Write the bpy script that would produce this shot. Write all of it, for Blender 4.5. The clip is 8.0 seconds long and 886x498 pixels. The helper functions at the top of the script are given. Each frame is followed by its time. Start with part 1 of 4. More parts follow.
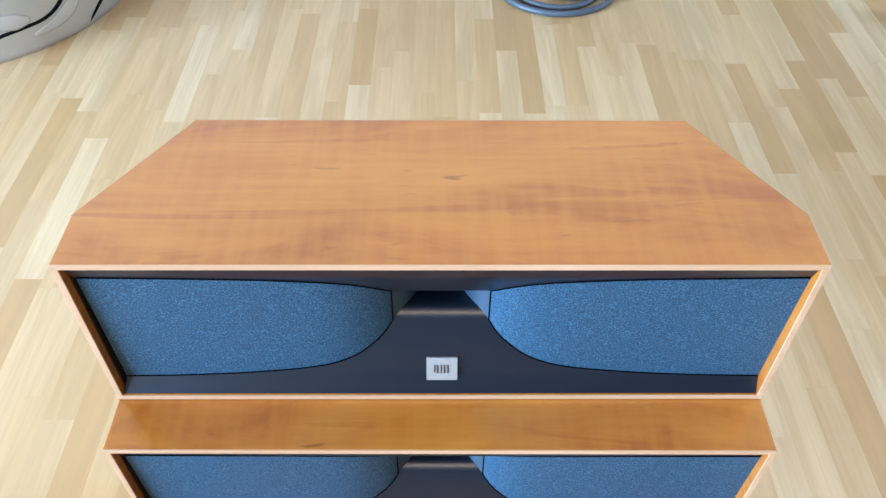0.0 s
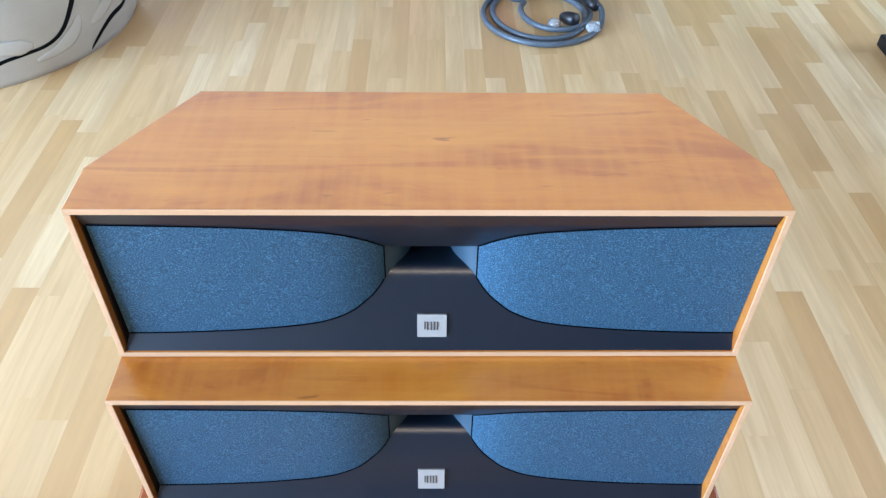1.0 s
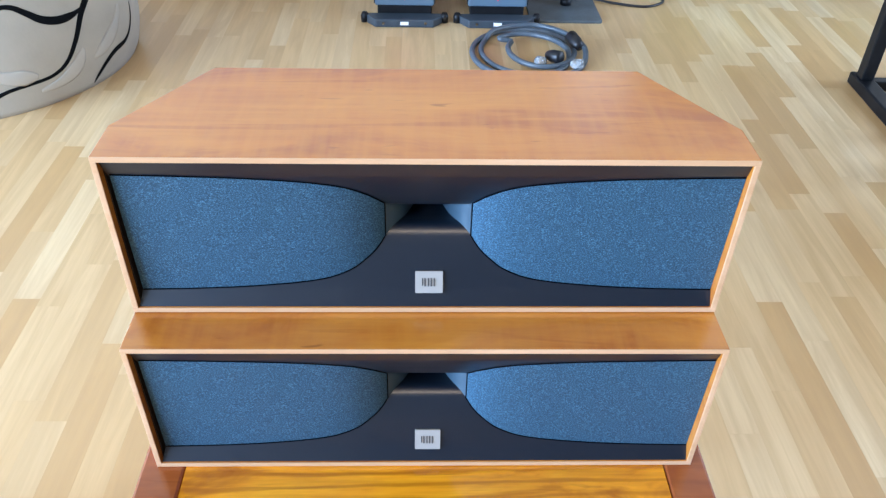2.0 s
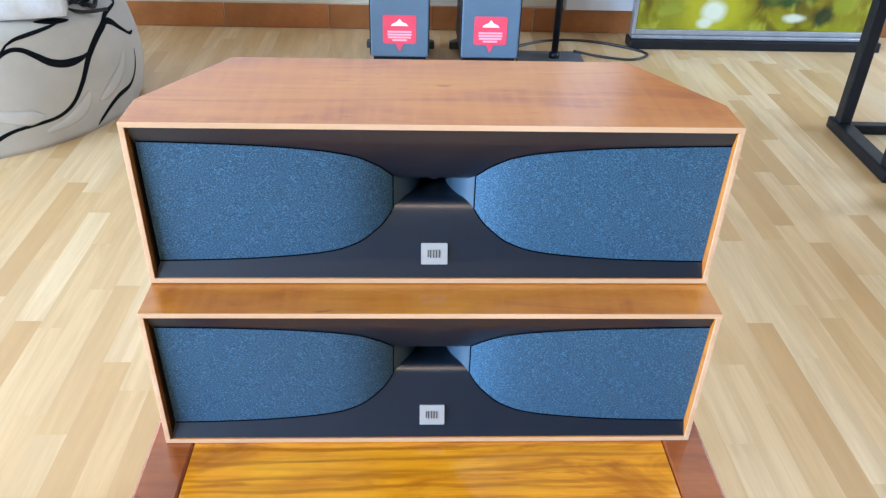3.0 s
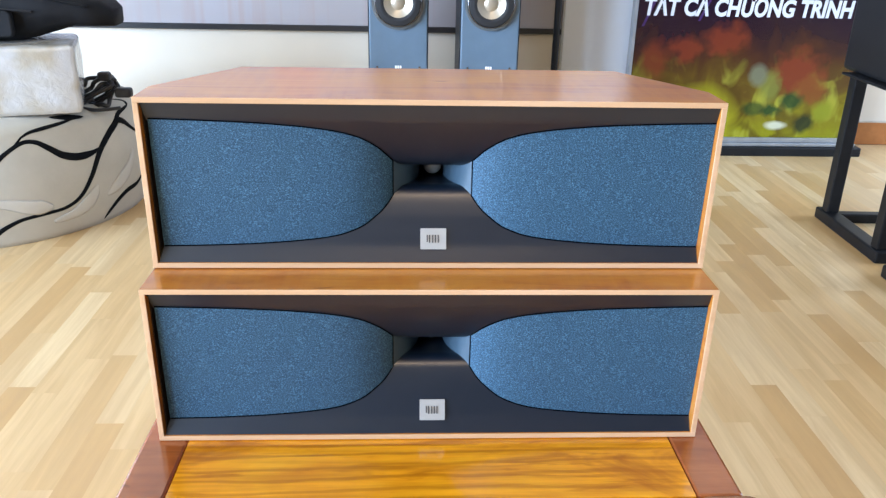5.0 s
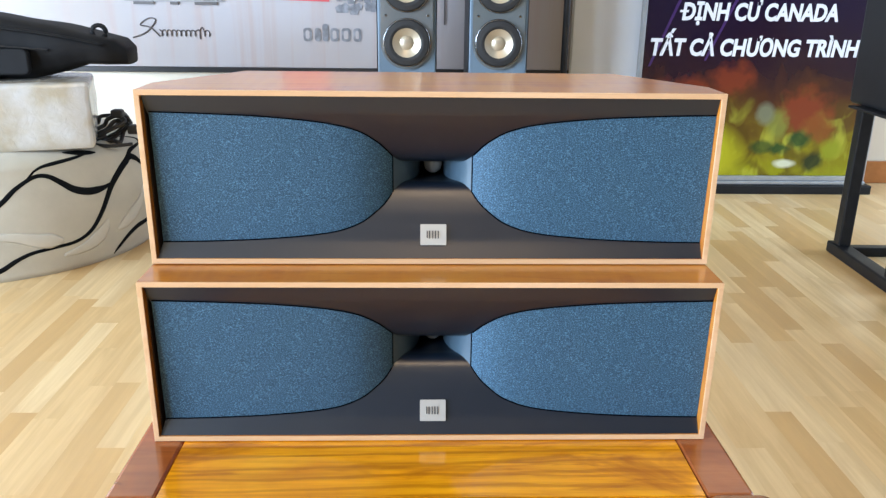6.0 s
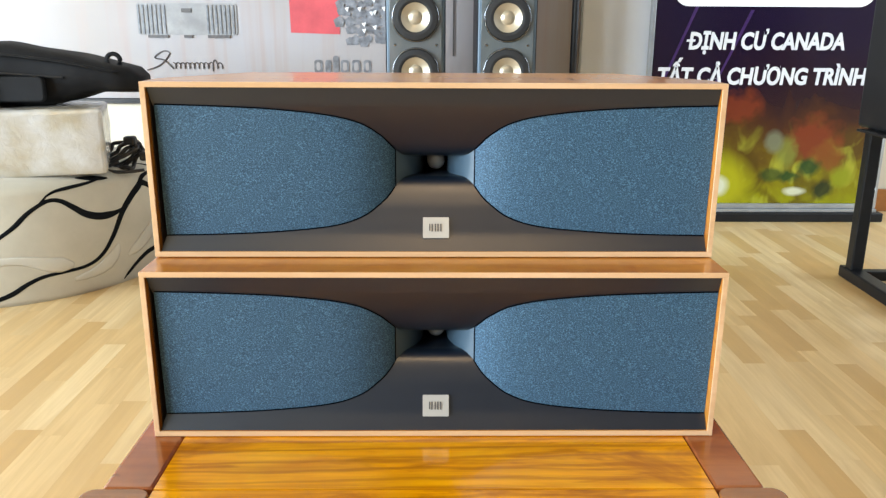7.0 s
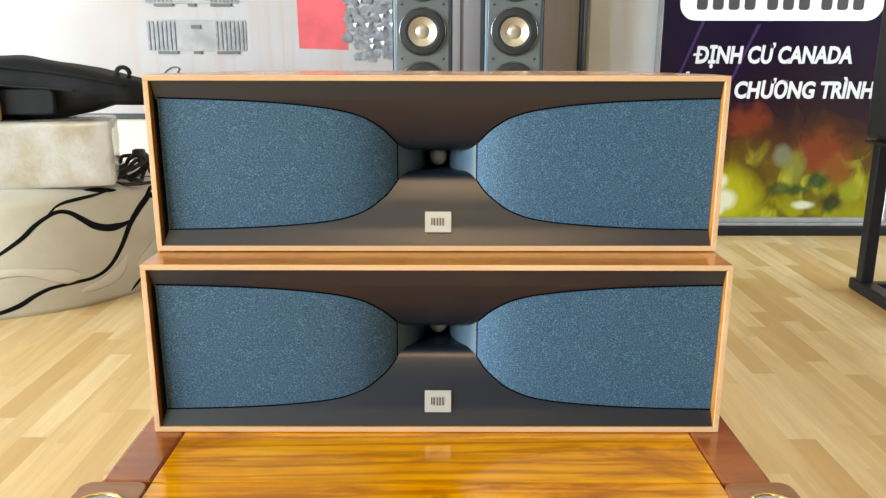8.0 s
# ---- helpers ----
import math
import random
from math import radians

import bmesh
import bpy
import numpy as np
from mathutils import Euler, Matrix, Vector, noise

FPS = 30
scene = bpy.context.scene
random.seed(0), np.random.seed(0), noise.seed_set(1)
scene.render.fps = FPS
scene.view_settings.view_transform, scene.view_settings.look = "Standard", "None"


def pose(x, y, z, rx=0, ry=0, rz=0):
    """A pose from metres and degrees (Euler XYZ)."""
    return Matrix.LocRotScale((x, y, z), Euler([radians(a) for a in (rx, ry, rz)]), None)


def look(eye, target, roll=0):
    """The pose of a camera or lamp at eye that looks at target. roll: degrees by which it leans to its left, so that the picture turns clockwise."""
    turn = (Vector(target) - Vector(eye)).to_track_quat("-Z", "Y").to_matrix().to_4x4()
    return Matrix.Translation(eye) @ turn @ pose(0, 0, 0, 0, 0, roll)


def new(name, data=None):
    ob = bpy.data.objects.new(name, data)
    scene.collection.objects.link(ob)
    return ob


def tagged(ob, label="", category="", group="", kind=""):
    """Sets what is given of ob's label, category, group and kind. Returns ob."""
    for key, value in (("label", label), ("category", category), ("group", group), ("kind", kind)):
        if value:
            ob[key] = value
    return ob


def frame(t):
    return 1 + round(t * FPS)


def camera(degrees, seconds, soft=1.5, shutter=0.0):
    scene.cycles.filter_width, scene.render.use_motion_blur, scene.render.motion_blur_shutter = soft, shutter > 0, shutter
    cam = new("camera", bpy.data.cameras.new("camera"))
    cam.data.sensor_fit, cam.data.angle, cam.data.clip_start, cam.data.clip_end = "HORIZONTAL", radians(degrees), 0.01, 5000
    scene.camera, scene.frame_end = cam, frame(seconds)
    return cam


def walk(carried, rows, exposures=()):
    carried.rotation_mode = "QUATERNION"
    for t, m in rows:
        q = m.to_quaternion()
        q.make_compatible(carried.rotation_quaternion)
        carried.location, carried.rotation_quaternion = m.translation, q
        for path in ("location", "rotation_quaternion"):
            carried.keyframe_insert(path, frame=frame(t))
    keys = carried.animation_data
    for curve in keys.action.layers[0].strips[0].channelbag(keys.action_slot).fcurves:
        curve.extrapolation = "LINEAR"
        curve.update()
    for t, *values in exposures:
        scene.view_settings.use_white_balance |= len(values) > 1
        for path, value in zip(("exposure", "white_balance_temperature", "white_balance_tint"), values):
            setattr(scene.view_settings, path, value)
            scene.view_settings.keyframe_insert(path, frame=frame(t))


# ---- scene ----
cam = camera(58.7, 8.0, soft=1.35)
PATH = [
    (0, (-0.001, -0.284, 0.946), (0.007, 1.099, -0.499), 0.4),
    (0.5, (0.0, -0.317, 0.935), (0.020, 1.104, -0.472), 0.7),
    (1, (0.0, -0.354, 0.920), (0.030, 1.120, -0.432), 1.0),
    (1.5, (-0.002, -0.396, 0.905), (0.042, 1.123, -0.394), 1.3),
    (2.8, (-0.018, -0.499, 0.849), (0.063, 1.159, -0.266), 1.85),
    (3.5, (-0.025, -0.541, 0.808), (0.066, 1.179, -0.209), 1.75),
    (4, (-0.026, -0.562, 0.777), (0.067, 1.202, -0.161), 1.6),
    (4.5, (-0.022, -0.575, 0.747), (0.067, 1.235, -0.099), 1.35),
    (4.7, (-0.022, -0.581, 0.737), (0.068, 1.244, -0.075), 1.3),
    (5.8, (-0.012, -0.597, 0.685), (0.051, 1.288, 0.021), 0.8),
    (6, (-0.010, -0.600, 0.674), (0.046, 1.295, 0.034), 0.7),
    (6.5, (-0.006, -0.605, 0.652), (0.035, 1.306, 0.063), 0.5),
    (7, (-0.002, -0.611, 0.634), (0.024, 1.314, 0.093), 0.3),
    (7.5, (0.002, -0.613, 0.619), (0.016, 1.321, 0.109), 0.2),
    (8, (0.004, -0.614, 0.611), (0.007, 1.325, 0.121), 0.1),
]
EXPO = 0.19
walk(cam, [(t, look(eye, target, roll)) for t, eye, target, roll in PATH],
     exposures=[(0.0, EXPO, 5250, 20), (4.5, EXPO - 0.02, 5800, 23), (6.0, EXPO - 0.08, 6350, 20), (8.0, EXPO - 0.12, 7600, 17)])

# ---- daylight ----
world = bpy.data.worlds.new("world")
scene.world = world
world.use_nodes = True
wt = world.node_tree
sky = wt.nodes.new("ShaderNodeTexSky")
sky.sky_type, sky.sun_disc = "NISHITA", False
sky.sun_elevation, sky.sun_rotation = radians(48), radians(200)
wt.nodes["Background"].inputs["Strength"].default_value = 0.12
wt.links.new(sky.outputs["Color"], wt.nodes["Background"].inputs["Color"])


def lamp(name, m, w, h, power, colour):
    data = bpy.data.lights.new(name, "AREA")
    data.shape, data.size, data.size_y, data.energy, data.color = "RECTANGLE", w, h, power, colour
    ob = new(name, data)
    ob.matrix_world = m
    return ob


lamp("daylight_south", look((-4.90, -4.48, 1.85), (-0.2, 0.3, 0.8)), 1.6, 2.7, 400, (0.62, 0.84, 1.0))
lamp("daylight_west", look((-6.14, -2.20, 1.45), (0.0, -0.2, 0.8)), 2.6, 2.3, 800, (0.62, 0.84, 1.0))
# added fill from the east that brightens the right floor, no known window
lamp("daylight_east", look((3.54, 1.05, 1.35), (1.0, 0.9, 0.6)), 1.3, 2.2, 105, (0.66, 0.85, 1.0))
lamp("ceiling_glow", look((0.15, -2.15, 3.40), (0.15, -2.149, 0.0)), 1.15, 0.5, 32, (1.0, 0.74, 0.42))


# ---- materials ----
def material(name, colour, rough=0.5, metal=0.0, spec=0.5, coat=0.0, sheen=0.0):
    m = bpy.data.materials.new(name)
    m.use_nodes = True
    b = m.node_tree.nodes["Principled BSDF"]
    b.inputs["Base Color"].default_value = (*colour, 1)
    b.inputs["Roughness"].default_value = rough
    b.inputs["Metallic"].default_value = metal
    b.inputs["Specular IOR Level"].default_value = spec
    b.inputs["Coat Weight"].default_value = coat
    b.inputs["Coat Roughness"].default_value = 0.08 if rough < 0.25 else 0.26
    b.inputs["Sheen Weight"].default_value = sheen
    return m


def nodes(m):
    return m.node_tree.nodes, m.node_tree.links, m.node_tree.nodes["Principled BSDF"]


def coords(m, scale=(1, 1, 1), turn=(0, 0, 0), shift=None):
    n, l, b = nodes(m)
    tc, mp = n.new("ShaderNodeTexCoord"), n.new("ShaderNodeMapping")
    mp.inputs["Scale"].default_value = scale
    mp.inputs["Rotation"].default_value = turn
    l.new(tc.outputs["Object"], mp.inputs["Vector"])
    if shift is not None:
        l.new(shift, mp.inputs["Location"])
    return mp.outputs["Vector"]


def noise_tex(m, vec, scale, detail=4, rough=0.55, distort=0.0):
    n, l, b = nodes(m)
    t = n.new("ShaderNodeTexNoise")
    t.inputs["Scale"].default_value, t.inputs["Detail"].default_value = scale, detail
    t.inputs["Roughness"].default_value, t.inputs["Distortion"].default_value = rough, distort
    l.new(vec, t.inputs["Vector"])
    return t.outputs["Fac"]


def ramp(m, fac, stops):
    n, l, b = nodes(m)
    r = n.new("ShaderNodeValToRGB")
    e = r.color_ramp.elements
    e[0].position, e[0].color = stops[0][0], (*stops[0][1], 1)
    e[1].position, e[1].color = stops[-1][0], (*stops[-1][1], 1)
    for p, c in stops[1:-1]:
        k = e.new(p)
        k.color = (*c, 1)
    l.new(fac, r.inputs["Fac"])
    return r.outputs["Color"]


def mix(m, fac, a, b2, mode="MIX"):
    n, l, b = nodes(m)
    x = n.new("ShaderNodeMix")
    x.data_type, x.blend_type = "RGBA", mode
    for socket, value in ((x.inputs[0], fac), (x.inputs[6], a), (x.inputs[7], b2)):
        if isinstance(value, (int, float)):
            socket.default_value = value
        elif isinstance(value, tuple):
            socket.default_value = (*value, 1)
        else:
            l.new(value, socket)
    return x.outputs[2]


def base(m, colour):
    n, l, b = nodes(m)
    l.new(colour, b.inputs["Base Color"])
    return m


def relief(m, height, strength, distance=0.001):
    n, l, b = nodes(m)
    k = n.new("ShaderNodeBump")
    k.inputs["Strength"].default_value, k.inputs["Distance"].default_value = strength, distance
    l.new(height, k.inputs["Height"])
    l.new(k.outputs["Normal"], b.inputs["Normal"])


def rough_by(m, fac, lo, hi):
    n, l, b = nodes(m)
    r = n.new("ShaderNodeMapRange")
    r.inputs["To Min"].default_value, r.inputs["To Max"].default_value = lo, hi
    l.new(fac, r.inputs["Value"])
    l.new(r.outputs["Result"], b.inputs["Roughness"])


def random_vec(m, size):
    n, l, b = nodes(m)
    info, mul = n.new("ShaderNodeObjectInfo"), n.new("ShaderNodeMath")
    mul.operation = "MULTIPLY"
    mul.inputs[1].default_value = size
    l.new(info.outputs["Random"], mul.inputs[0])
    return mul.outputs["Value"]


def wood(name, dark, mid, light, rough, scale=1.0, coat=0.0, spec=0.5, figure=0.35, flecks=True, slant=0.0, wave=0.9, bands=0.0, ripple=0.0):
    turn = (0, 0, radians(slant))
    m = material(name, mid, rough, coat=coat, spec=spec)
    m.node_tree.nodes["Principled BSDF"].inputs["Coat Roughness"].default_value = 0.10
    shift = random_vec(m, 7.0)
    v = coords(m, (3.6 * scale, 10 * scale, 10 * scale), turn, shift)
    broad = noise_tex(m, v, 1.0, 5, 0.62, wave)
    colour = ramp(m, broad, [(0.30, dark), (0.46, mid), (0.68, light)])
    v2 = coords(m, (7 * scale, 120 * scale, 120 * scale), turn, shift)
    fine = noise_tex(m, v2, 1.0, 3, 0.6)
    colour = mix(m, ramp(m, fine, [(0.35, (figure,) * 3), (0.62, (0, 0, 0))]), colour, dark)
    v5 = coords(m, (3.2 * scale, 34 * scale, 34 * scale), turn, shift)
    lines = noise_tex(m, v5, 1.0, 4, 0.6, wave)
    colour = mix(m, ramp(m, lines, [(0.34, (0.55,) * 3), (0.42, (0, 0, 0))]), colour, dark)
    if bands:
        n, l, _ = nodes(m)
        w = n.new("ShaderNodeTexWave")
        w.bands_direction = "Y"
        w.inputs["Scale"].default_value, w.inputs["Distortion"].default_value = 13.0, 9.0
        w.inputs["Detail"].default_value, w.inputs["Detail Scale"].default_value = 3.0, 0.9
        l.new(coords(m, (0.30, 1.5, 1.0), turn, shift), w.inputs["Vector"])
        colour = mix(m, ramp(m, w.outputs["Fac"], [(0.02, (bands,) * 3), (0.26, (0, 0, 0))]), colour, dark)
    if ripple:
        curl = noise_tex(m, coords(m, (110 * scale, 9.0 * scale, 9.0 * scale), turn, shift), 1.0, 2, 0.5)
        colour = mix(m, ramp(m, curl, [(0.40, (0, 0, 0)), (0.66, (ripple,) * 3)]), colour, light)
    if flecks:
        v4 = coords(m, (24 * scale, 95 * scale, 95 * scale), turn, shift)
        knot = noise_tex(m, v4, 1.0, 2, 0.5, 0.5)
        colour = mix(m, ramp(m, knot, [(0.70, (0, 0, 0)), (0.77, (0.5,) * 3)]), colour, (dark[0] * 0.35, dark[1] * 0.3, dark[2] * 0.3))
    base(m, colour)
    relief(m, fine, 0.12, 0.0006)
    rough_by(m, broad, rough * 0.8, rough * 1.25)
    return m


CHERRY = wood("cherry_veneer", (0.35, 0.098, 0.009), (0.50, 0.170, 0.014), (0.58, 0.235, 0.026), 0.42, coat=1.0, spec=0.2, figure=0.30, slant=8, wave=1.6, ripple=0.30)
CHERRY.node_tree.nodes["Principled BSDF"].inputs["Coat IOR"].default_value = 1.6
CHERRY.node_tree.nodes["Principled BSDF"].inputs["Coat Roughness"].default_value = 0.20
EDGE = material("pale_cherry_edge", (0.62, 0.30, 0.12), 0.35)
v = coords(EDGE, (6, 60, 60))
base(EDGE, ramp(EDGE, noise_tex(EDGE, v, 1.0), [(0.3, (0.55, 0.32, 0.16)), (0.7, (0.65, 0.41, 0.24))]))
PANEL = wood("golden_panel", (0.34, 0.092, 0.003), (0.82, 0.320, 0.004), (0.92, 0.430, 0.008), 0.14, 1.0, coat=0.6, figure=0.45, flecks=False, wave=1.6, bands=0.48)
RAIL = wood("red_brown_rail", (0.16, 0.036, 0.008), (0.28, 0.070, 0.014), (0.37, 0.105, 0.022), 0.20, 1.0, coat=0.5)
BLOCK = wood("brown_corner_block", (0.16, 0.050, 0.014), (0.28, 0.095, 0.026), (0.36, 0.14, 0.04), 0.22, 1.2, coat=0.4)

BLACK = material("satin_black_plastic", (0.003, 0.008, 0.017), 0.34, spec=0.75)
v = coords(BLACK, (1, 1, 1))
smudge = noise_tex(BLACK, v, 26, 3, 0.6)
rough_by(BLACK, smudge, 0.31, 0.36)
relief(BLACK, noise_tex(BLACK, v, 1800, 2), 0.05, 0.0002)

FABRIC = material("blue_grey_grille_cloth", (0.03, 0.05, 0.08), 0.58, spec=0.35)
v = coords(FABRIC)
weave = noise_tex(FABRIC, coords(FABRIC, (0.85, 1, 1.1)), 980, 3, 0.85)
cloud = noise_tex(FABRIC, v, 30, 3)
c = ramp(FABRIC, weave, [(0.37, (0.008, 0.030, 0.057)), (0.53, (0.027, 0.082, 0.140)), (0.69, (0.118, 0.250, 0.370))])
base(FABRIC, mix(FABRIC, ramp(FABRIC, cloud, [(0.35, (0, 0, 0)), (0.75, (0.15,) * 3)]), c, (0.024, 0.075, 0.115)))
relief(FABRIC, weave, 0.5, 0.0006)

SEAM = material("black_seam", (0.003, 0.003, 0.004), 0.95, spec=0.0)
# shade of the cabinet's left end gap, put into a colour
GAPSHADE = material("dark_brown_gap_shade", (0.020, 0.012, 0.008), 0.6)
BADGE = material("brushed_badge", (0.45, 0.435, 0.405), 0.38, metal=0.35)
v = coords(BADGE, (40, 900, 900))
relief(BADGE, noise_tex(BADGE, v, 1.0, 2), 0.1, 0.0002)
INK = material("dark_print", (0.05, 0.05, 0.055), 0.5)
TWEETER = material("pale_tweeter", (0.30, 0.31, 0.31), 0.35)
RUBBER = material("black_rubber", (0.012, 0.012, 0.013), 0.7)

STRIP = material("maple_laminate_strip", (0.5, 0.36, 0.22), 0.36)
n_, l_, b_ = nodes(STRIP)
info_ = n_.new("ShaderNodeObjectInfo")
geo_ = n_.new("ShaderNodeNewGeometry")
add_ = n_.new("ShaderNodeMath")
add_.operation = "ADD"
l_.new(info_.outputs["Random"], add_.inputs[0])
l_.new(geo_.outputs["Random Per Island"], add_.inputs[1])
fr_ = n_.new("ShaderNodeMath")
fr_.operation = "FRACT"
l_.new(add_.outputs[0], fr_.inputs[0])
mul_ = n_.new("ShaderNodeMath")
mul_.operation = "MULTIPLY"
mul_.inputs[1].default_value = 37.0
l_.new(fr_.outputs[0], mul_.inputs[0])
tone = ramp(STRIP, fr_.outputs[0], [(0.0, (0.56, 0.345, 0.140)), (0.12, (0.62, 0.405, 0.180)), (0.42, (0.68, 0.470, 0.230)), (0.75, (0.72, 0.525, 0.280)), (1.0, (0.75, 0.570, 0.325))])
v = coords(STRIP, (26, 2.2, 26), shift=mul_.outputs[0])
grain = noise_tex(STRIP, v, 1.0, 5, 0.6, 0.8)
c = mix(STRIP, ramp(STRIP, grain, [(0.40, (0.4,) * 3), (0.60, (0, 0, 0))]), tone, (0.46, 0.285, 0.12))
v = coords(STRIP, (150, 6, 150), shift=mul_.outputs[0])
fine = noise_tex(STRIP, v, 1.0, 3)
c = mix(STRIP, ramp(STRIP, fine, [(0.40, (0.15,) * 3), (0.62, (0, 0, 0))]), c, (0.44, 0.275, 0.12))
base(STRIP, c)
rough_by(STRIP, grain, 0.28, 0.42)

JOINT = material("floor_underlay", (0.42, 0.30, 0.18), 0.7)


def plain(name, colour, rough, scale, amount, bump=0.0, **more):
    m = material(name, colour, rough, **more)
    v = coords(m)
    a = noise_tex(m, v, scale, 4)
    b2 = noise_tex(m, v, scale * 14, 3)
    dark = tuple(x * (1 - amount) for x in colour)
    light = tuple(min(1, x * (1 + amount * 0.6)) for x in colour)
    c = ramp(m, a, [(0.32, dark), (0.68, light)])
    base(m, mix(m, ramp(m, b2, [(0.4, (0, 0, 0)), (0.7, (amount,) * 3)]), c, dark))
    if bump:
        relief(m, b2, bump, 0.001)
    return m


CHEEK = plain("blue_grey_horn_cheek", (0.052, 0.090, 0.125), 0.30, 30, 0.1, spec=0.5)
CREAM = plain("cream_wall_paint", (0.74, 0.67, 0.55), 0.20, 1.6, 0.06, 0.03)
WHITE = plain("white_wall_paint", (0.53, 0.50, 0.45), 0.6, 1.2, 0.05, 0.05)
# made-up dark tone for the unseen south and east walls, cuts bounced light
DIMWALL = plain("dark_bounce_cutting_wall", (0.16, 0.14, 0.12), 0.7, 1.2, 0.08, 0.05)
CEIL = plain("ceiling_paint", (0.42, 0.39, 0.33), 0.8, 1.0, 0.03)
TILE = plain("brown_glazed_tile", (0.40, 0.155, 0.048), 0.14, 5, 0.28, 0.02)
GROUT = material("pale_grout", (0.52, 0.44, 0.34), 0.8)
METAL = plain("black_powder_coat", (0.008, 0.0085, 0.010), 0.45, 30, 0.3, 0.08, spec=0.3)
TOWER = plain("slate_blue_vinyl", (0.105, 0.16, 0.215), 0.42, 8, 0.12, 0.05)
TOWERSIDE = plain("dark_vinyl_side", (0.012, 0.012, 0.013), 0.45, 8, 0.2, spec=0.3)
GLOSS = material("glossy_grey_baffle", (0.105, 0.12, 0.125), 0.12, coat=0.5)
CONE = plain("champagne_cone", (0.50, 0.44, 0.34), 0.34, 20, 0.12, metal=0.6)
CHROME = material("bright_ring", (0.24, 0.25, 0.27), 0.22, metal=1.0)
STICKER = plain("pink_red_sticker", (0.80, 0.075, 0.12), 0.4, 20, 0.08)
PALE = material("white_print", (0.86, 0.86, 0.86), 0.45)
LETTER = material("soft_white_letter_print", (0.60, 0.61, 0.63), 0.45)
PINKPRINT = material("pale_pink_print", (0.88, 0.42, 0.46), 0.45)
BOARD = plain("bluish_white_panel", (0.76, 0.79, 0.84), 0.4, 3, 0.04)
ALU = plain("grey_aluminium", (0.42, 0.45, 0.48), 0.35, 20, 0.15, metal=0.7)
BRASS = material("polished_brass", (0.85, 0.60, 0.22), 0.18, metal=1.0)
DISC = plain("grey_stone_disc", (0.30, 0.33, 0.33), 0.15, 50, 0.2)
FOOT = plain("dark_slate_foot", (0.045, 0.060, 0.075), 0.4, 20, 0.2)
PLATE = plain("dusty_grey_steel", (0.10, 0.12, 0.13), 0.4, 12, 0.35)
CABLE = plain("grey_cable_jacket", (0.085, 0.105, 0.125), 0.38, 40, 0.2)
PLUG = plain("black_plug", (0.012, 0.012, 0.014), 0.4, 40, 0.2)
CLEAR = material("clear_plastic", (0.8, 0.85, 0.88), 0.12)
CLEAR.node_tree.nodes["Principled BSDF"].inputs["Transmission Weight"].default_value = 0.75

CANVAS = plain("off_white_canvas", (0.47, 0.43, 0.345), 0.80, 9, 0.10, 0.35, sheen=0.2)
LEAFPRINT = plain("paler_canvas_print", (0.52, 0.485, 0.41), 0.8, 9, 0.10, 0.3)
STRIPE = plain("black_velvet_line", (0.006, 0.007, 0.008), 0.9, 40, 0.3, 0.2, spec=0.1)
BAGCLOTH = plain("black_nylon", (0.007, 0.007, 0.008), 0.65, 30, 0.3, 0.4, spec=0.2)
ORANGE = plain("tan_orange_board", (0.50, 0.20, 0.045), 0.4, 12, 0.25)
CARTON = plain("cream_carton", (0.40, 0.34, 0.25), 0.6, 9, 0.08)
WRAP = material("bubble_wrap", (0.86, 0.88, 0.88), 0.12)
v = coords(WRAP)
cr = noise_tex(WRAP, v, 34, 4, 0.6, 0.5)
relief(WRAP, cr, 0.42, 0.006)
base(WRAP, ramp(WRAP, noise_tex(WRAP, v, 12, 3), [(0.35, (0.40, 0.345, 0.255)), (0.65, (0.52, 0.51, 0.49))]))

# the printed wall banner: white with faint peach streaks near its foot
BANNER = material("banner_print", (0.78, 0.76, 0.76), 0.34)
v = coords(BANNER, (22, 1, 0.9))
streak = noise_tex(BANNER, v, 1.0, 3, 0.6)
vz = coords(BANNER, (1.1, 1, 1.6))
wash = noise_tex(BANNER, vz, 1.0, 2)
c = ramp(BANNER, wash, [(0.35, (0.36, 0.315, 0.295)), (0.6, (0.41, 0.395, 0.42))])
base(BANNER, mix(BANNER, ramp(BANNER, streak, [(0.50, (0, 0, 0)), (0.66, (0.5,) * 3)]), c, (0.40, 0.30, 0.27)))

# the printed standing sign: night purple above, blurred autumn garden below
SIGN = material("sign_print", (0.05, 0.02, 0.06), 0.25)
n_, l_, b_ = nodes(SIGN)
tc_ = n_.new("ShaderNodeTexCoord")
sep_ = n_.new("ShaderNodeSeparateXYZ")
l_.new(tc_.outputs["Object"], sep_.inputs[0])
blot = noise_tex(SIGN, coords(SIGN, (7, 1, 5)), 1.0, 3, 0.55, 1.0)
blot2 = noise_tex(SIGN, coords(SIGN, (14, 1, 10), shift=None), 1.0, 2, 0.5, 0.6)
h_ = n_.new("ShaderNodeMath")
h_.operation = "MULTIPLY_ADD"
h_.inputs[1].default_value, h_.inputs[2].default_value = 0.30, -0.15
l_.new(blot, h_.inputs[0])
s_ = n_.new("ShaderNodeMath")
s_.operation = "ADD"
l_.new(h_.outputs[0], s_.inputs[0])
l_.new(sep_.outputs["Z"], s_.inputs[1])
garden = ramp(SIGN, s_.outputs[0], [(0.06, (0.34, 0.33, 0.008)), (0.15, (0.28, 0.24, 0.010)), (0.24, (0.15, 0.085, 0.012)), (0.34, (0.085, 0.028, 0.012)), (0.44, (0.030, 0.010, 0.018)), (0.60, (0.016, 0.007, 0.028)), (1.0, (0.016, 0.009, 0.045))])
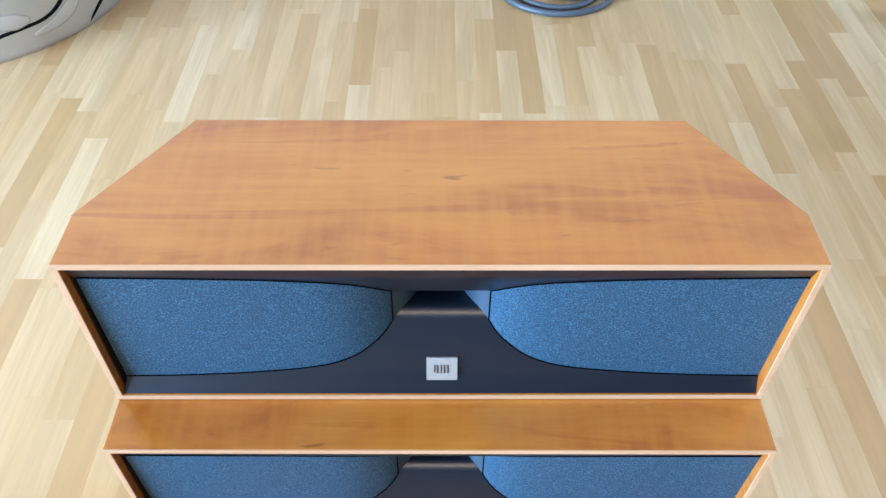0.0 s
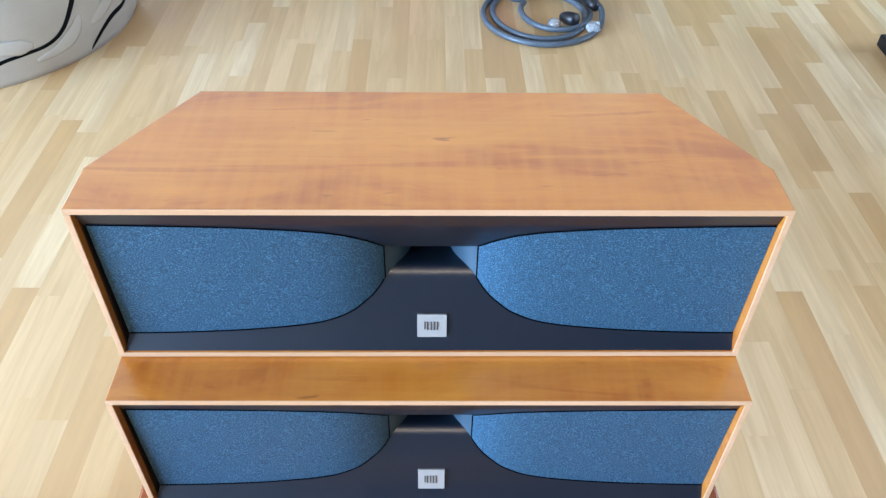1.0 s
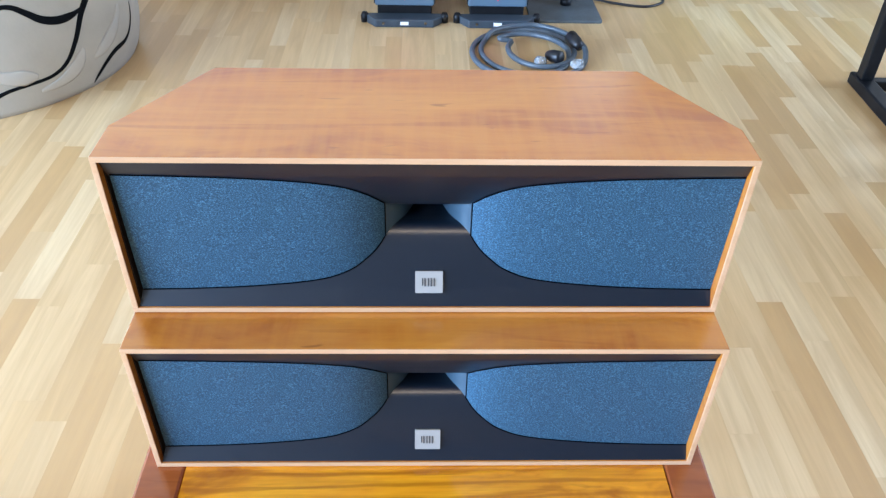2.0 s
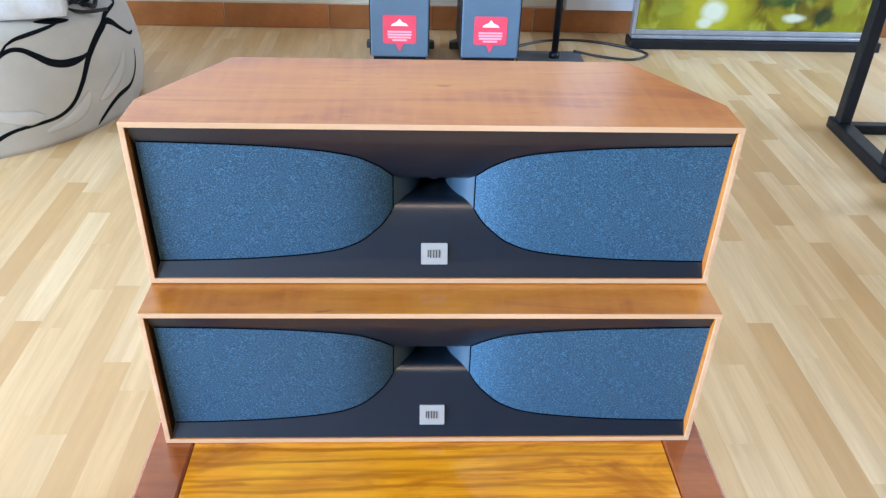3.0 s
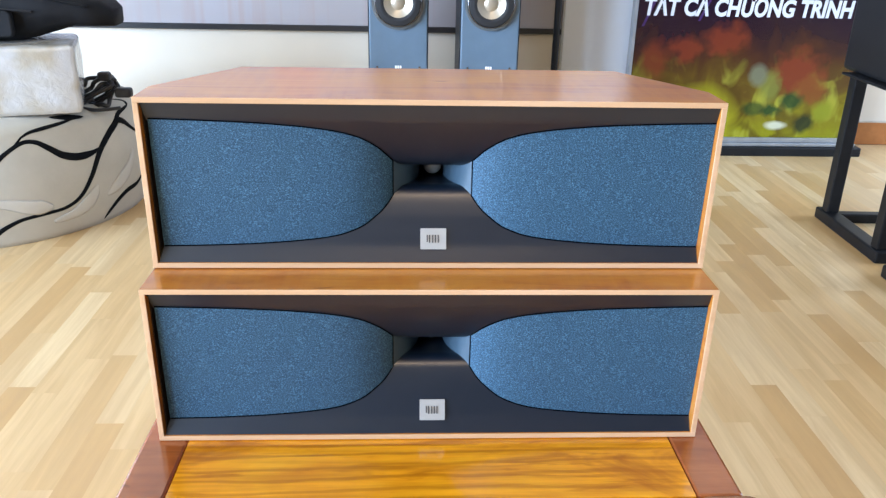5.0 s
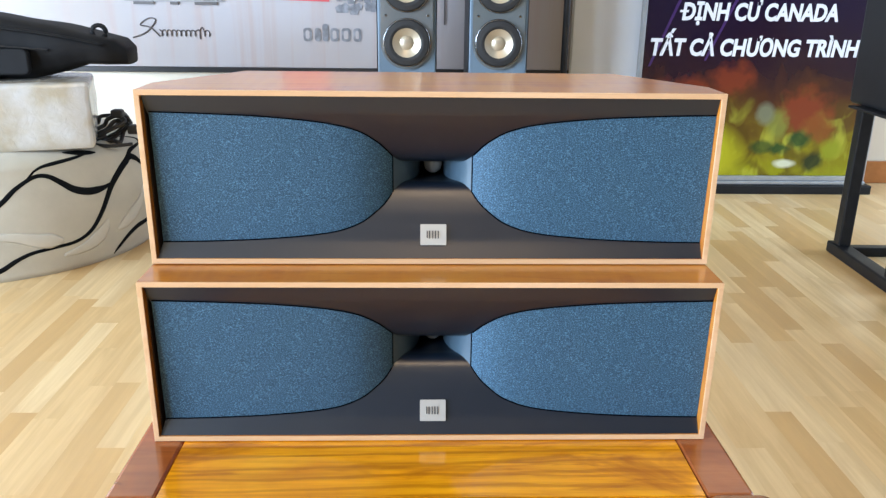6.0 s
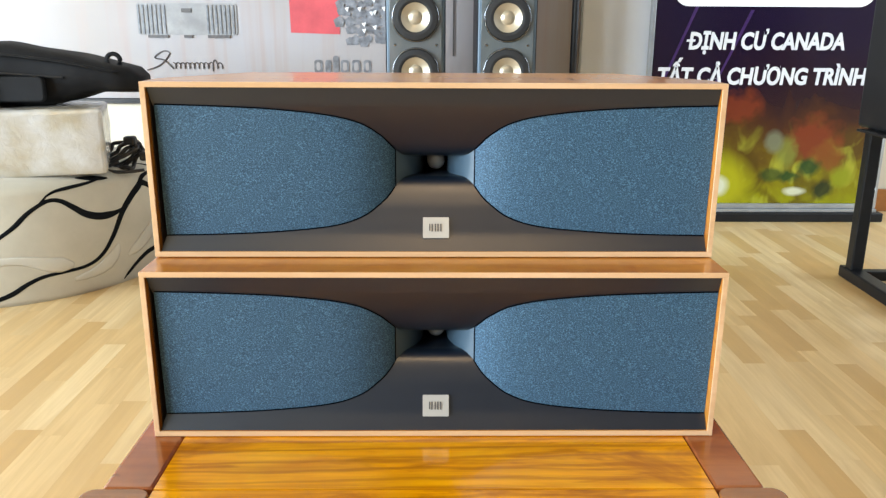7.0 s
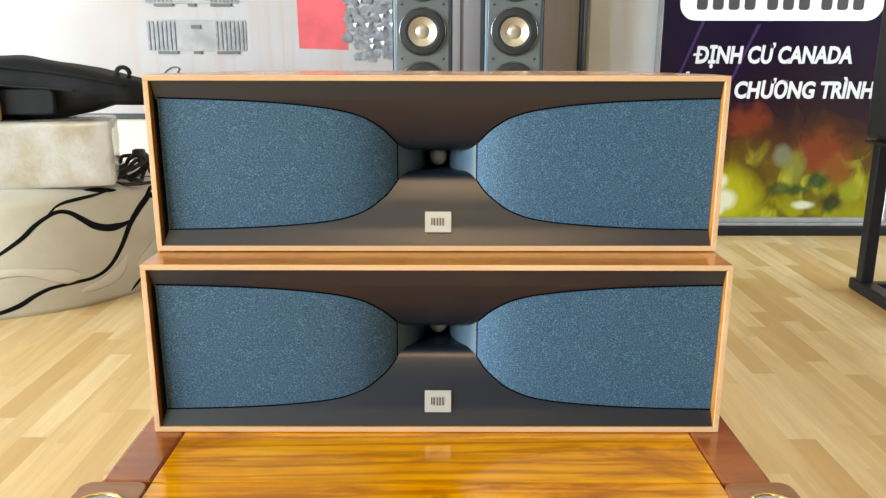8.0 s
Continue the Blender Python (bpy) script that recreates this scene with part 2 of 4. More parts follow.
spots = ramp(SIGN, blot2, [(0.52, (0, 0, 0)), (0.66, (0.8,) * 3)])
low = ramp(SIGN, sep_.outputs["Z"], [(0.20, (1, 1, 1)), (0.36, (0, 0, 0))])
both = mix(SIGN, 1.0, spots, low, "MULTIPLY")
c = mix(SIGN, both, garden, (0.50, 0.50, 0.05))
dk = noise_tex(SIGN, coords(SIGN, (11, 3, 8)), 1.0, 2, 0.5, 0.8)
dkf = mix(SIGN, 1.0, ramp(SIGN, dk, [(0.52, (0, 0, 0)), (0.64, (0.7,) * 3)]), low, "MULTIPLY")
c = mix(SIGN, dkf, c, (0.10, 0.055, 0.008))


def blob(m, under, cx, cz, rx, rz, colour, amount, ragged=0.0):
    """A soft printed patch of one colour."""
    n, l, b = nodes(m)
    src = n.new("ShaderNodeTexCoord").outputs["Object"]
    if ragged:
        t = n.new("ShaderNodeTexNoise")
        t.inputs["Scale"].default_value, t.inputs["Detail"].default_value = 24.0, 2.0
        l.new(src, t.inputs["Vector"])
        add = n.new("ShaderNodeVectorMath")
        add.operation = "MULTIPLY_ADD"
        l.new(t.outputs["Color"], add.inputs[0])
        add.inputs[1].default_value = (ragged, 0, ragged)
        l.new(src, add.inputs[2])
        src = add.outputs[0]
        cx, cz = cx + ragged / 2, cz + ragged / 2
    mp = n.new("ShaderNodeMapping")
    mp.inputs["Location"].default_value = (-cx / rx, 0, -cz / rz)
    mp.inputs["Scale"].default_value = (1 / rx, 0, 1 / rz)
    l.new(src, mp.inputs["Vector"])
    g = n.new("ShaderNodeTexGradient")
    g.gradient_type = "SPHERICAL"
    l.new(mp.outputs["Vector"], g.inputs["Vector"])
    return mix(m, ramp(m, g.outputs["Fac"], [(0.05, (0, 0, 0)), (0.55, (amount,) * 3)]), under, colour)


RED_, GRN_, YEL_, WHT_ = (0.26, 0.045, 0.018), (0.014, 0.075, 0.020), (0.55, 0.52, 0.02), (0.85, 0.86, 0.62)
for cx, cz, rx, rz, colour, amount, ragged in (
        (1.00, 0.13, 0.16, 0.14, YEL_, 0.8, 0.0), (1.33, 0.29, 0.12, 0.10, RED_, 0.95, 0.10), (1.39, 0.23, 0.08, 0.07, (0.30, 0.09, 0.02), 0.8, 0.08),
        (1.06, 0.40, 0.10, 0.07, RED_, 0.8, 0.09), (0.92, 0.37, 0.07, 0.06, RED_, 0.8, 0.08), (0.82, 0.33, 0.06, 0.09, RED_, 0.6, 0.06),
        (1.255, 0.155, 0.05, 0.028, GRN_, 0.9, 0.05), (1.325, 0.19, 0.05, 0.04, GRN_, 0.9, 0.04), (1.195, 0.165, 0.06, 0.028, GRN_, 0.7, 0.03),
        (1.38, 0.11, 0.05, 0.04, (0.01, 0.03, 0.015), 0.9, 0.03), (1.44, 0.155, 0.05, 0.05, (0.33, 0.36, 0.02), 0.9, 0.02), (1.24, 0.24, 0.045, 0.08, (0.26, 0.28, 0.05), 0.8, 0.04),
        (1.19, 0.28, 0.045, 0.05, (0.24, 0.26, 0.16), 0.8, 0.02), (0.98, 0.19, 0.035, 0.035, WHT_, 1.0, 0.01), (1.00, 0.125, 0.055, 0.05, WHT_, 1.0, 0.01),
        (0.975, 0.085, 0.035, 0.025, WHT_, 0.9, 0.01), (1.28, 0.105, 0.05, 0.02, WHT_, 0.9, 0.01), (0.85, 0.16, 0.07, 0.09, (0.30, 0.33, 0.03), 0.7, 0.03)):
    c = blob(SIGN, c, cx, cz, rx, rz, colour, amount, ragged)
base(SIGN, mix(SIGN, 0.40, c, (0.0, 0.0, 0.0)))
LILAC = material("violet_line_print", (0.045, 0.018, 0.085), 0.3)
PRINTRED = plain("red_poster_print", (0.66, 0.10, 0.12), 0.35, 9, 0.2)
PRINTGREY = plain("grey_poster_print", (0.24, 0.25, 0.28), 0.35, 40, 0.5)
PRINTAMP = plain("silver_poster_print", (0.32, 0.315, 0.32), 0.35, 14, 0.25)
PRINTDARK = material("dark_poster_print", (0.10, 0.09, 0.09), 0.4)
FRAME = material("black_frame", (0.02, 0.02, 0.022), 0.35)


# ---- building helpers ----
def mesh_of(bm, mat, smooth=False):
    me = bpy.data.meshes.new("mesh")
    bmesh.ops.recalc_face_normals(bm, faces=bm.faces)
    bm.to_mesh(me)
    bm.free()
    for m in mat if isinstance(mat, (list, tuple)) else [mat]:
        me.materials.append(m)
    if smooth:
        for p in me.polygons:
            p.use_smooth = True
    return me


def thing(name, label, category, m=None, group="", kind=""):
    ob = new(name)
    ob.empty_display_size = 0.05
    if m is not None:
        ob.matrix_world = m
    return tagged(ob, label, category, group, kind)


def part(name, bm, mat, parent, label="", smooth=False, m=None):
    ob = new(name, mesh_of(bm, mat, smooth))
    ob.parent = parent
    if m is not None:
        ob.matrix_local = m
    if label:
        ob["label"] = label
    return ob


def solid(name, bm, mat, label, category="", kind="structure", smooth=False):
    return tagged(new(name, mesh_of(bm, mat, smooth)), label, category, "", kind)


def box(x0, x1, y0, y1, z0, z1, bevel=0.0, seg=2, bm=None):
    bm = bm or bmesh.new()
    before = set(bm.verts)
    r = bmesh.ops.create_cube(bm, size=1)
    for vtx in r["verts"]:
        vtx.co = Vector((x0 + (vtx.co.x + 0.5) * (x1 - x0), y0 + (vtx.co.y + 0.5) * (y1 - y0), z0 + (vtx.co.z + 0.5) * (z1 - z0)))
    if bevel:
        es = {e for vtx in r["verts"] for e in vtx.link_edges}
        bmesh.ops.bevel(bm, geom=list(es), offset=bevel, segments=seg, profile=0.5, affect="EDGES")
    return bm


def prism(points, z0, z1, bevel=0.0):
    """An upright prism over a plan outline."""
    bm = bmesh.new()
    lo = [bm.verts.new((x, y, z0)) for x, y in points]
    hi = [bm.verts.new((x, y, z1)) for x, y in points]
    bm.faces.new(lo[::-1])
    bm.faces.new(hi)
    k = len(points)
    for i in range(k):
        bm.faces.new((lo[i], lo[(i + 1) % k], hi[(i + 1) % k], hi[i]))
    if bevel:
        bmesh.ops.bevel(bm, geom=list(bm.edges), offset=bevel, segments=2, profile=0.5, affect="EDGES")
    return bm


def slab(points, y0, y1, bevel=0.0):
    """A plate facing -y with an outline in x and z."""
    bm = prism(points, 0, 1)
    for vtx in bm.verts:
        x, z, s = vtx.co
        vtx.co = (x, y0 + s * (y1 - y0), z)
    if bevel:
        bmesh.ops.bevel(bm, geom=list(bm.edges), offset=bevel, segments=2, profile=0.5, affect="EDGES")
    return bm


def grid(rows, closed=False):
    bm = bmesh.new()
    vs = [[bm.verts.new(p) for p in r] for r in rows]
    for a, b in zip(vs, vs[1:]):
        k = len(a)
        for i in range(k if closed else k - 1):
            bm.faces.new((a[i], a[(i + 1) % k], b[(i + 1) % k], b[i]))
    return bm


def tube(points, radius, sides=8, closed=False, flat=1.0, ups=None):
    pts = [Vector(p) for p in points]
    k = len(pts)
    rows = []
    for i, p in enumerate(pts):
        a = pts[(i - 1) % k] if closed or i else pts[0]
        b = pts[(i + 1) % k] if closed or i < k - 1 else pts[-1]
        t = (b - a).normalized()
        up = Vector(ups[i]) if ups else Vector((0, 0, 1))
        if abs(t.dot(up)) > 0.95 and not ups:
            up = Vector((1, 0, 0))
        side = t.cross(up).normalized()
        up2 = side.cross(t)
        r = radius[i] if isinstance(radius, (list, tuple)) else radius
        rows.append([p + side * (r * math.cos(q)) + up2 * (r * flat * math.sin(q)) for q in (2 * math.pi * j / sides for j in range(sides))])
    if closed:
        rows.append(rows[0])
    bm = grid(rows, closed=True)
    if closed:
        bmesh.ops.remove_doubles(bm, verts=bm.verts, dist=1e-6)
    else:
        bmesh.ops.holes_fill(bm, edges=bm.edges, sides=sides + 2)
    return bm


def spline(points, per=8, closed=False):
    pts = [Vector(p) for p in points]
    k = len(pts)
    out = []
    for i in range(k if closed else k - 1):
        g = (lambda j: pts[j % k]) if closed else (lambda j: pts[min(max(j, 0), k - 1)])
        a, b, c, d = g(i - 1), g(i), g(i + 1), g(i + 2)
        for s in range(per):
            t = s / per
            out.append(0.5 * ((2 * b) + (c - a) * t + (2 * a - 5 * b + 4 * c - d) * t * t + (3 * b - a - 3 * c + d) * t ** 3))
    if not closed:
        out.append(pts[-1])
    return out


def lathe(profile, sides=32, axis="z"):
    """A turned form; profile of (radius, height) along z, or along -y."""
    rows = []
    for r, h in profile:
        ring = []
        for j in range(sides):
            q = 2 * math.pi * j / sides
            ring.append((r * math.cos(q), r * math.sin(q), h) if axis == "z" else (r * math.cos(q), -h, r * math.sin(q)))
        rows.append(ring)
    bm = grid(rows, closed=True)
    bmesh.ops.remove_doubles(bm, verts=bm.verts, dist=1e-5)
    return bm


def rounded(x0, x1, z0, z1, r, seg=6):
    pts = []
    for cx, cz, a in ((x1 - r, z1 - r, 0), (x0 + r, z1 - r, 90), (x0 + r, z0 + r, 180), (x1 - r, z0 + r, 270)):
        for i in range(seg + 1):
            q = radians(a + 90 * i / seg)
            pts.append((cx + r * math.cos(q), cz + r * math.sin(q)))
    return pts


def lettering(text, size, shear=0.0, bold=0.0):
    """Flat letters in the plane of x and z, facing -y, as a bmesh with its left foot at the origin."""
    cu = bpy.data.curves.new("lettering", "FONT")
    cu.body, cu.size, cu.shear, cu.offset, cu.extrude = text, size, shear, bold, 0.0006
    cu.resolution_u = 3
    ob = new("lettering", cu)
    me = bpy.data.meshes.new_from_object(ob.evaluated_get(bpy.context.evaluated_depsgraph_get()))
    bm = bmesh.new()
    bm.from_mesh(me)
    bpy.data.objects.remove(ob)
    bpy.data.meshes.remove(me)
    bmesh.ops.transform(bm, matrix=Matrix.Rotation(radians(90), 4, "X"), verts=bm.verts)
    return bm


def fit_letters(bm, x0, x1, z0, cap, y):
    xs = [vtx.co.x for vtx in bm.verts]
    s = (x1 - x0) / (max(xs) - min(xs))
    for vtx in bm.verts:
        vtx.co = Vector((x0 + (vtx.co.x - min(xs)) * s, y + vtx.co.y, z0 + vtx.co.z * cap))
    return bm


# ---- the room ----
ZC = 3.45
XW, XE, YS, YN = -6.2, 3.6, -4.6, 2.17
solid("floor", box(XW, XE, YS, YN, -0.05, -0.004), JOINT, "light maple laminate floor of narrow strips", "floor")
solid("wall_north", box(XW - 0.15, XE + 0.15, YN, YN + 0.15, -0.05, ZC), CREAM, "glossy cream painted wall behind the loudspeakers", "wall")
# unseen east wall, with an opening made for the added fill lamp
bm = box(XE, XE + 0.15, YS, 0.35, -0.05, ZC)
box(XE, XE + 0.15, 1.75, YN, -0.05, ZC, bm=bm)
box(XE, XE + 0.15, 0.35, 1.75, -0.05, 0.2, bm=bm)
box(XE, XE + 0.15, 0.35, 1.75, 2.5, ZC, bm=bm)
solid("wall_east", bm, DIMWALL, "unseen side wall, dark to cut bounced light, opened for an added fill lamp", "wall")
bm = box(XW - 0.15, XW, YS, -3.55, -0.05, ZC)
box(XW - 0.15, XW, -0.85, YN, -0.05, ZC, bm=bm)
box(XW - 0.15, XW, -3.55, -0.85, -0.05, 0.2, bm=bm)
box(XW - 0.15, XW, -3.55, -0.85, 2.65, ZC, bm=bm)
solid("wall_west", bm, WHITE, "plain white side wall with a window opening", "wall")
bm = box(XW - 0.15, -5.75, YS - 0.15, YS, -0.05, ZC)
box(-4.05, XE + 0.15, YS - 0.15, YS, -0.05, ZC, bm=bm)
box(-5.75, -4.05, YS - 0.15, YS, -0.05, 0.4, bm=bm)
box(-5.75, -4.05, YS - 0.15, YS, 3.3, ZC, bm=bm)
solid("wall_south", bm, DIMWALL, "unseen wall, dark to cut bounced light, with a wide shop window opening", "wall")
solid("ceiling", box(XW - 0.15, XE + 0.15, YS - 0.15, YN + 0.15, ZC, ZC + 0.12), CEIL, "plain white ceiling", "ceiling")

glow = thing("ceiling_light", "warm white ceiling panel light in a pale frame", "ceiling light", pose(0.15, -2.15, ZC))
for y in (-0.28, 0.26):
    part("frame_bar", box(-0.62, 0.62, y, y + 0.02, -0.06, -0.0005, 0.002, 1), ALU, glow)
for x in (-0.62, 0.60):
    part("frame_bar", box(x, x + 0.02, -0.2595, 0.2595, -0.06, -0.0005, 0.002, 1), ALU, glow)

bb = solid("baseboard", box(XW, XE, YN - 0.010, YN - 0.001, 0, 0.084), GROUT, "brown glazed tile baseboard with pale joints", "baseboard")


# ---- loudspeaker cabinets ----
HALF, HIGH, DEEP, WALL = 0.24, 0.1475, 0.1455, 0.0045
PLAN = [(-HALF, 0), (HALF, 0), (HALF, 0.0445), (0.181, DEEP), (-0.181, DEEP), (-HALF, 0.0445)]


def along(table, u):
    """A smooth line through a table of (u, value)."""
    us = [a for a, _ in table]
    u = min(max(u, us[0]), us[-1])
    i = max(j for j in range(len(us) - 1) if us[j] <= u + 1e-9)
    g = lambda j: table[min(max(j, 0), len(table) - 1)]
    (ua, a), (ub, b), (uc, c), (ud, d) = g(i - 1), g(i), g(i + 1), g(i + 2)
    t = (u - ub) / (uc - ub)
    m1 = (c - a) / max(uc - ua, 1e-6) * (uc - ub)
    m2 = (d - b) / max(ud - ub, 1e-6) * (uc - ub)
    return (2 * t ** 3 - 3 * t * t + 1) * b + (t ** 3 - 2 * t * t + t) * m1 + (-2 * t ** 3 + 3 * t * t) * c + (t ** 3 - t * t) * m2


MOUTH, THROAT, REAR = 0.0345, 0.0105, 0.098
# plan of grille, cheek and throat: distance from the middle, depth at the foot, depth at the head
PLAN_LINE = [(0.0105, 0.098, 0.098), (0.0112, 0.075, 0.075), (0.0150, 0.058, 0.058), (0.0220, 0.0440, 0.0440), (0.0285, 0.0358, 0.0358), (0.0345, 0.0300, 0.0300), (0.0400, 0.0255, 0.0255), (0.047, 0.0218, 0.0209), (0.062, 0.0167, 0.0150), (0.086, 0.0130, 0.0110), (0.135, 0.0106, 0.0080), (0.185, 0.0095, 0.0066), (0.236, 0.0090, 0.0060)]
FOOT_LINE, HEAD_LINE = [(u, a) for u, a, b in PLAN_LINE], [(u, b) for u, a, b in PLAN_LINE]
UPPER = [(0.0015, 0.1430), (0.0060, 0.1290), (0.0080, 0.1250), (0.0110, 0.1192), (0.0150, 0.1122), (0.0209, 0.1023), (0.0300, 0.0885), (0.0360, 0.0833), (0.0430, 0.0812), (0.060, 0.0810), (0.098, 0.0815)]
LOWER = [(0.0015, 0.0045), (0.0090, 0.0168), (0.0106, 0.0198), (0.0130, 0.0247), (0.0167, 0.0322), (0.0218, 0.0426), (0.0300, 0.0568), (0.0345, 0.0612), (0.0400, 0.0632), (0.048, 0.0630), (0.060, 0.0628), (0.098, 0.0625)]


def depth(x, top):
    """How far grille, cheek or throat lies behind the cabinet's front edge, in plan."""
    return REAR if abs(x) <= THROAT else along(HEAD_LINE if top else FOOT_LINE, abs(x))


def profile(y, top):
    """Height of the swept moulding at a depth behind the front edge."""
    return along(UPPER if top else LOWER, y)


def end_gap(side):
    return 0.0042 if side < 0 else 0.0006


def moulding(top):
    inner = HALF - WALL - 0.0002
    fine = [MOUTH * 1.4 * (i / 40 - 1) for i in range(81)]
    xs = sorted({round(-inner + 2 * inner * i / 110, 5) for i in range(111)} | {round(q, 5) for q in fine})
    steps = [0.0015 + 0.047 * k / 40 for k in range(41)] + [0.054, 0.062, 0.075, 0.0988]
    rows = []
    for x in xs:
        end = depth(x, top) + 0.0008
        col = []
        for y in (min(q, end) for q in steps):
            col.append((x + 0.0042 * (y - 0.0015) / 0.0085 * max(0, (-x - 0.15) / 0.085), y, profile(y, top)))
        rows.append(col)
    bm = grid(rows)
    bmesh.ops.remove_doubles(bm, verts=bm.verts, dist=1e-6)
    return bm


def upright(us, side, rows=14):
    """A wall that follows the plan line between the two mouldings."""
    out = []
    for u in us:
        ya, yb = depth(u, False), depth(u, True)
        za, zb = profile(ya, False) - 0.0006, profile(yb, True) + 0.0006
        out.append([(side * u, ya + (yb - ya) * k / rows, za + (zb - za) * k / rows) for k in range(rows + 1)])
    return grid(out)


def grille(side):
    far = HALF - WALL - end_gap(side)
    return upright([MOUTH + 0.0003 + (far - MOUTH) * (i / 70) ** 1.4 for i in range(71)], side)


def cheek(side):
    return upright([THROAT + (MOUTH - 0.0003 - THROAT) * i / 30 for i in range(31)], side)


def seam_line(side):
    far = HALF - WALL - end_gap(side)
    us = [MOUTH + (far - MOUTH) * (i / 50) ** 1.3 for i in range(51)]
    edge = lambda u, top: (side * u, depth(u, top) - 0.0003, profile(depth(u, top), top))
    return [edge(u, True) for u in us[::-1]] + [edge(u, False) for u in us]


def cabinet_shell():
    """Thin walled cabinet, open in front, with bevelled rear corners and a back."""
    bm = prism(PLAN, HIGH - WALL, HIGH, 0.0006)
    other = prism(PLAN, 0, WALL, 0.0006)
    me = bpy.data.meshes.new("tmp")
    other.to_mesh(me)
    other.free()
    bm.from_mesh(me)
    bpy.data.meshes.remove(me)
    for sx in (-1, 1):
        pts = [(sx * HALF, 0), (sx * HALF, 0.0445), (sx * 0.181, DEEP), (sx * 0.175, DEEP - 0.005), (sx * (HALF - WALL), 0.0425), (sx * (HALF - WALL), 0.0)]
        w = prism(pts, WALL, HIGH - WALL)
        me = bpy.data.meshes.new("tmp")
        w.to_mesh(me)
        w.free()
        bm.from_mesh(me)
        bpy.data.meshes.remove(me)
    box(-0.176, 0.176, DEEP - 0.006, DEEP, WALL, HIGH - WALL, bm=bm)
    return bm


def edge_strip(x0, x1, z0, z1):
    return box(x0, x1, -0.0008, 0.0004, z0, z1, 0.0003, 1)


def centre_speaker(label, m):
    root = thing("centre_speaker", label, "loudspeaker", m, "stacked centre loudspeakers")
    part("cabinet", cabinet_shell(), CHERRY, root, "cherry wood veneer cabinet", m=pose(0, 0, 0))
    for nm, a in (("edge_band", (-HALF, HALF, HIGH - WALL, HIGH)), ("edge_band", (-HALF, HALF, 0, WALL)), ("edge_band", (-HALF, -HALF + WALL, WALL, HIGH - WALL)), ("edge_band", (HALF - WALL, HALF, WALL, HIGH - WALL))):
        part(nm, edge_strip(*a), EDGE, root, "pale front edge of the cabinet")
    part("upper_moulding", moulding(True), BLACK, root, "satin black sweeping moulding", True)
    part("lower_moulding", moulding(False), BLACK, root, "satin black sweeping moulding", True)
    for s in (-1, 1):
        part("grille", grille(s), FABRIC, root, "blue-grey speckled cloth grille", True)
        part("grille_seam", tube(seam_line(s), 0.00055, 6), SEAM, root)
    # thin dark sheet over the left inner wall, painted shade rather than a part
    part("gap_shade", box(-HALF + WALL + 0.0003, -HALF + WALL + 0.0012, 0.0060, 0.040, WALL + 0.0005, HIGH - WALL - 0.0005), GAPSHADE, root, "dark brown strip painting the shade in the end gap")
    h = part("horn", slab(rounded(-THROAT - 0.001, THROAT + 0.001, 0.061, 0.083, 0.002, 2)[::-1], REAR - 0.002, REAR + 0.002), SEAM, root, "deep black horn throat")
    for s in (-1, 1):
        part("cheek", cheek(s), CHEEK, h, "glossy blue-grey horn cheek", True)
    part("tweeter", lathe([(0.0, 0.010), (0.004, 0.0096), (0.0072, 0.0078), (0.0082, 0.004), (0.0084, -0.014), (0.0, -0.015)], 24, "y"), TWEETER, h, "pale grey tweeter plug", True, pose(0.001, 0.076, 0.0722))
    # badge: a plain pale plate with a dark mark, laid on the sloping lower moulding
    ya, yb = 0.0103, 0.0162
    tilt = math.degrees(math.atan2(yb - ya, profile(yb, False) - profile(ya, False)))
    by = 0.0116
    badge = part("badge", slab(rounded(-0.0113, 0.0113, -0.0092, 0.0092, 0.0006, 2), -0.0016, 0.0022), BADGE, root, "brushed pale metal maker's badge", False, pose(0.0008, by, profile(by, False) + 0.0008, -tilt))
    for x0, x1, za, zb in ((-0.0058, -0.0050, -0.0028, 0.0034), (-0.0038, -0.0028, -0.0034, 0.0034), (-0.0010, -0.0001, -0.0034, 0.0034), (0.0013, 0.0023, -0.0034, 0.0034), (0.0038, 0.0047, -0.0034, 0.0034)):
        part("badge_mark", box(x0, x1, -0.0021, -0.0014, za, zb), INK, badge)
    for x in (-0.2, 0.2):
        for y in (0.02, 0.10):
            tall = 0.0010
            part("foot", lathe([(0, 0.0), (0.006, 0.0), (0.006, tall), (0, tall)], 12), RUBBER, root, "", False, pose(x * (1 if y < 0.05 else 0.8), y, 0.0002 - tall))
    return root


TOP = 0.2942
centre_speaker("cherry veneer centre loudspeaker with cloth grilles on the wooden table", pose(0, 0, TOP + 0.0008))
centre_speaker("cherry veneer centre loudspeaker stacked set back on the lower loudspeaker", pose(0.0, 0.0425, TOP + 0.0008 + HIGH + 0.0009, 0, 0, 0.2))


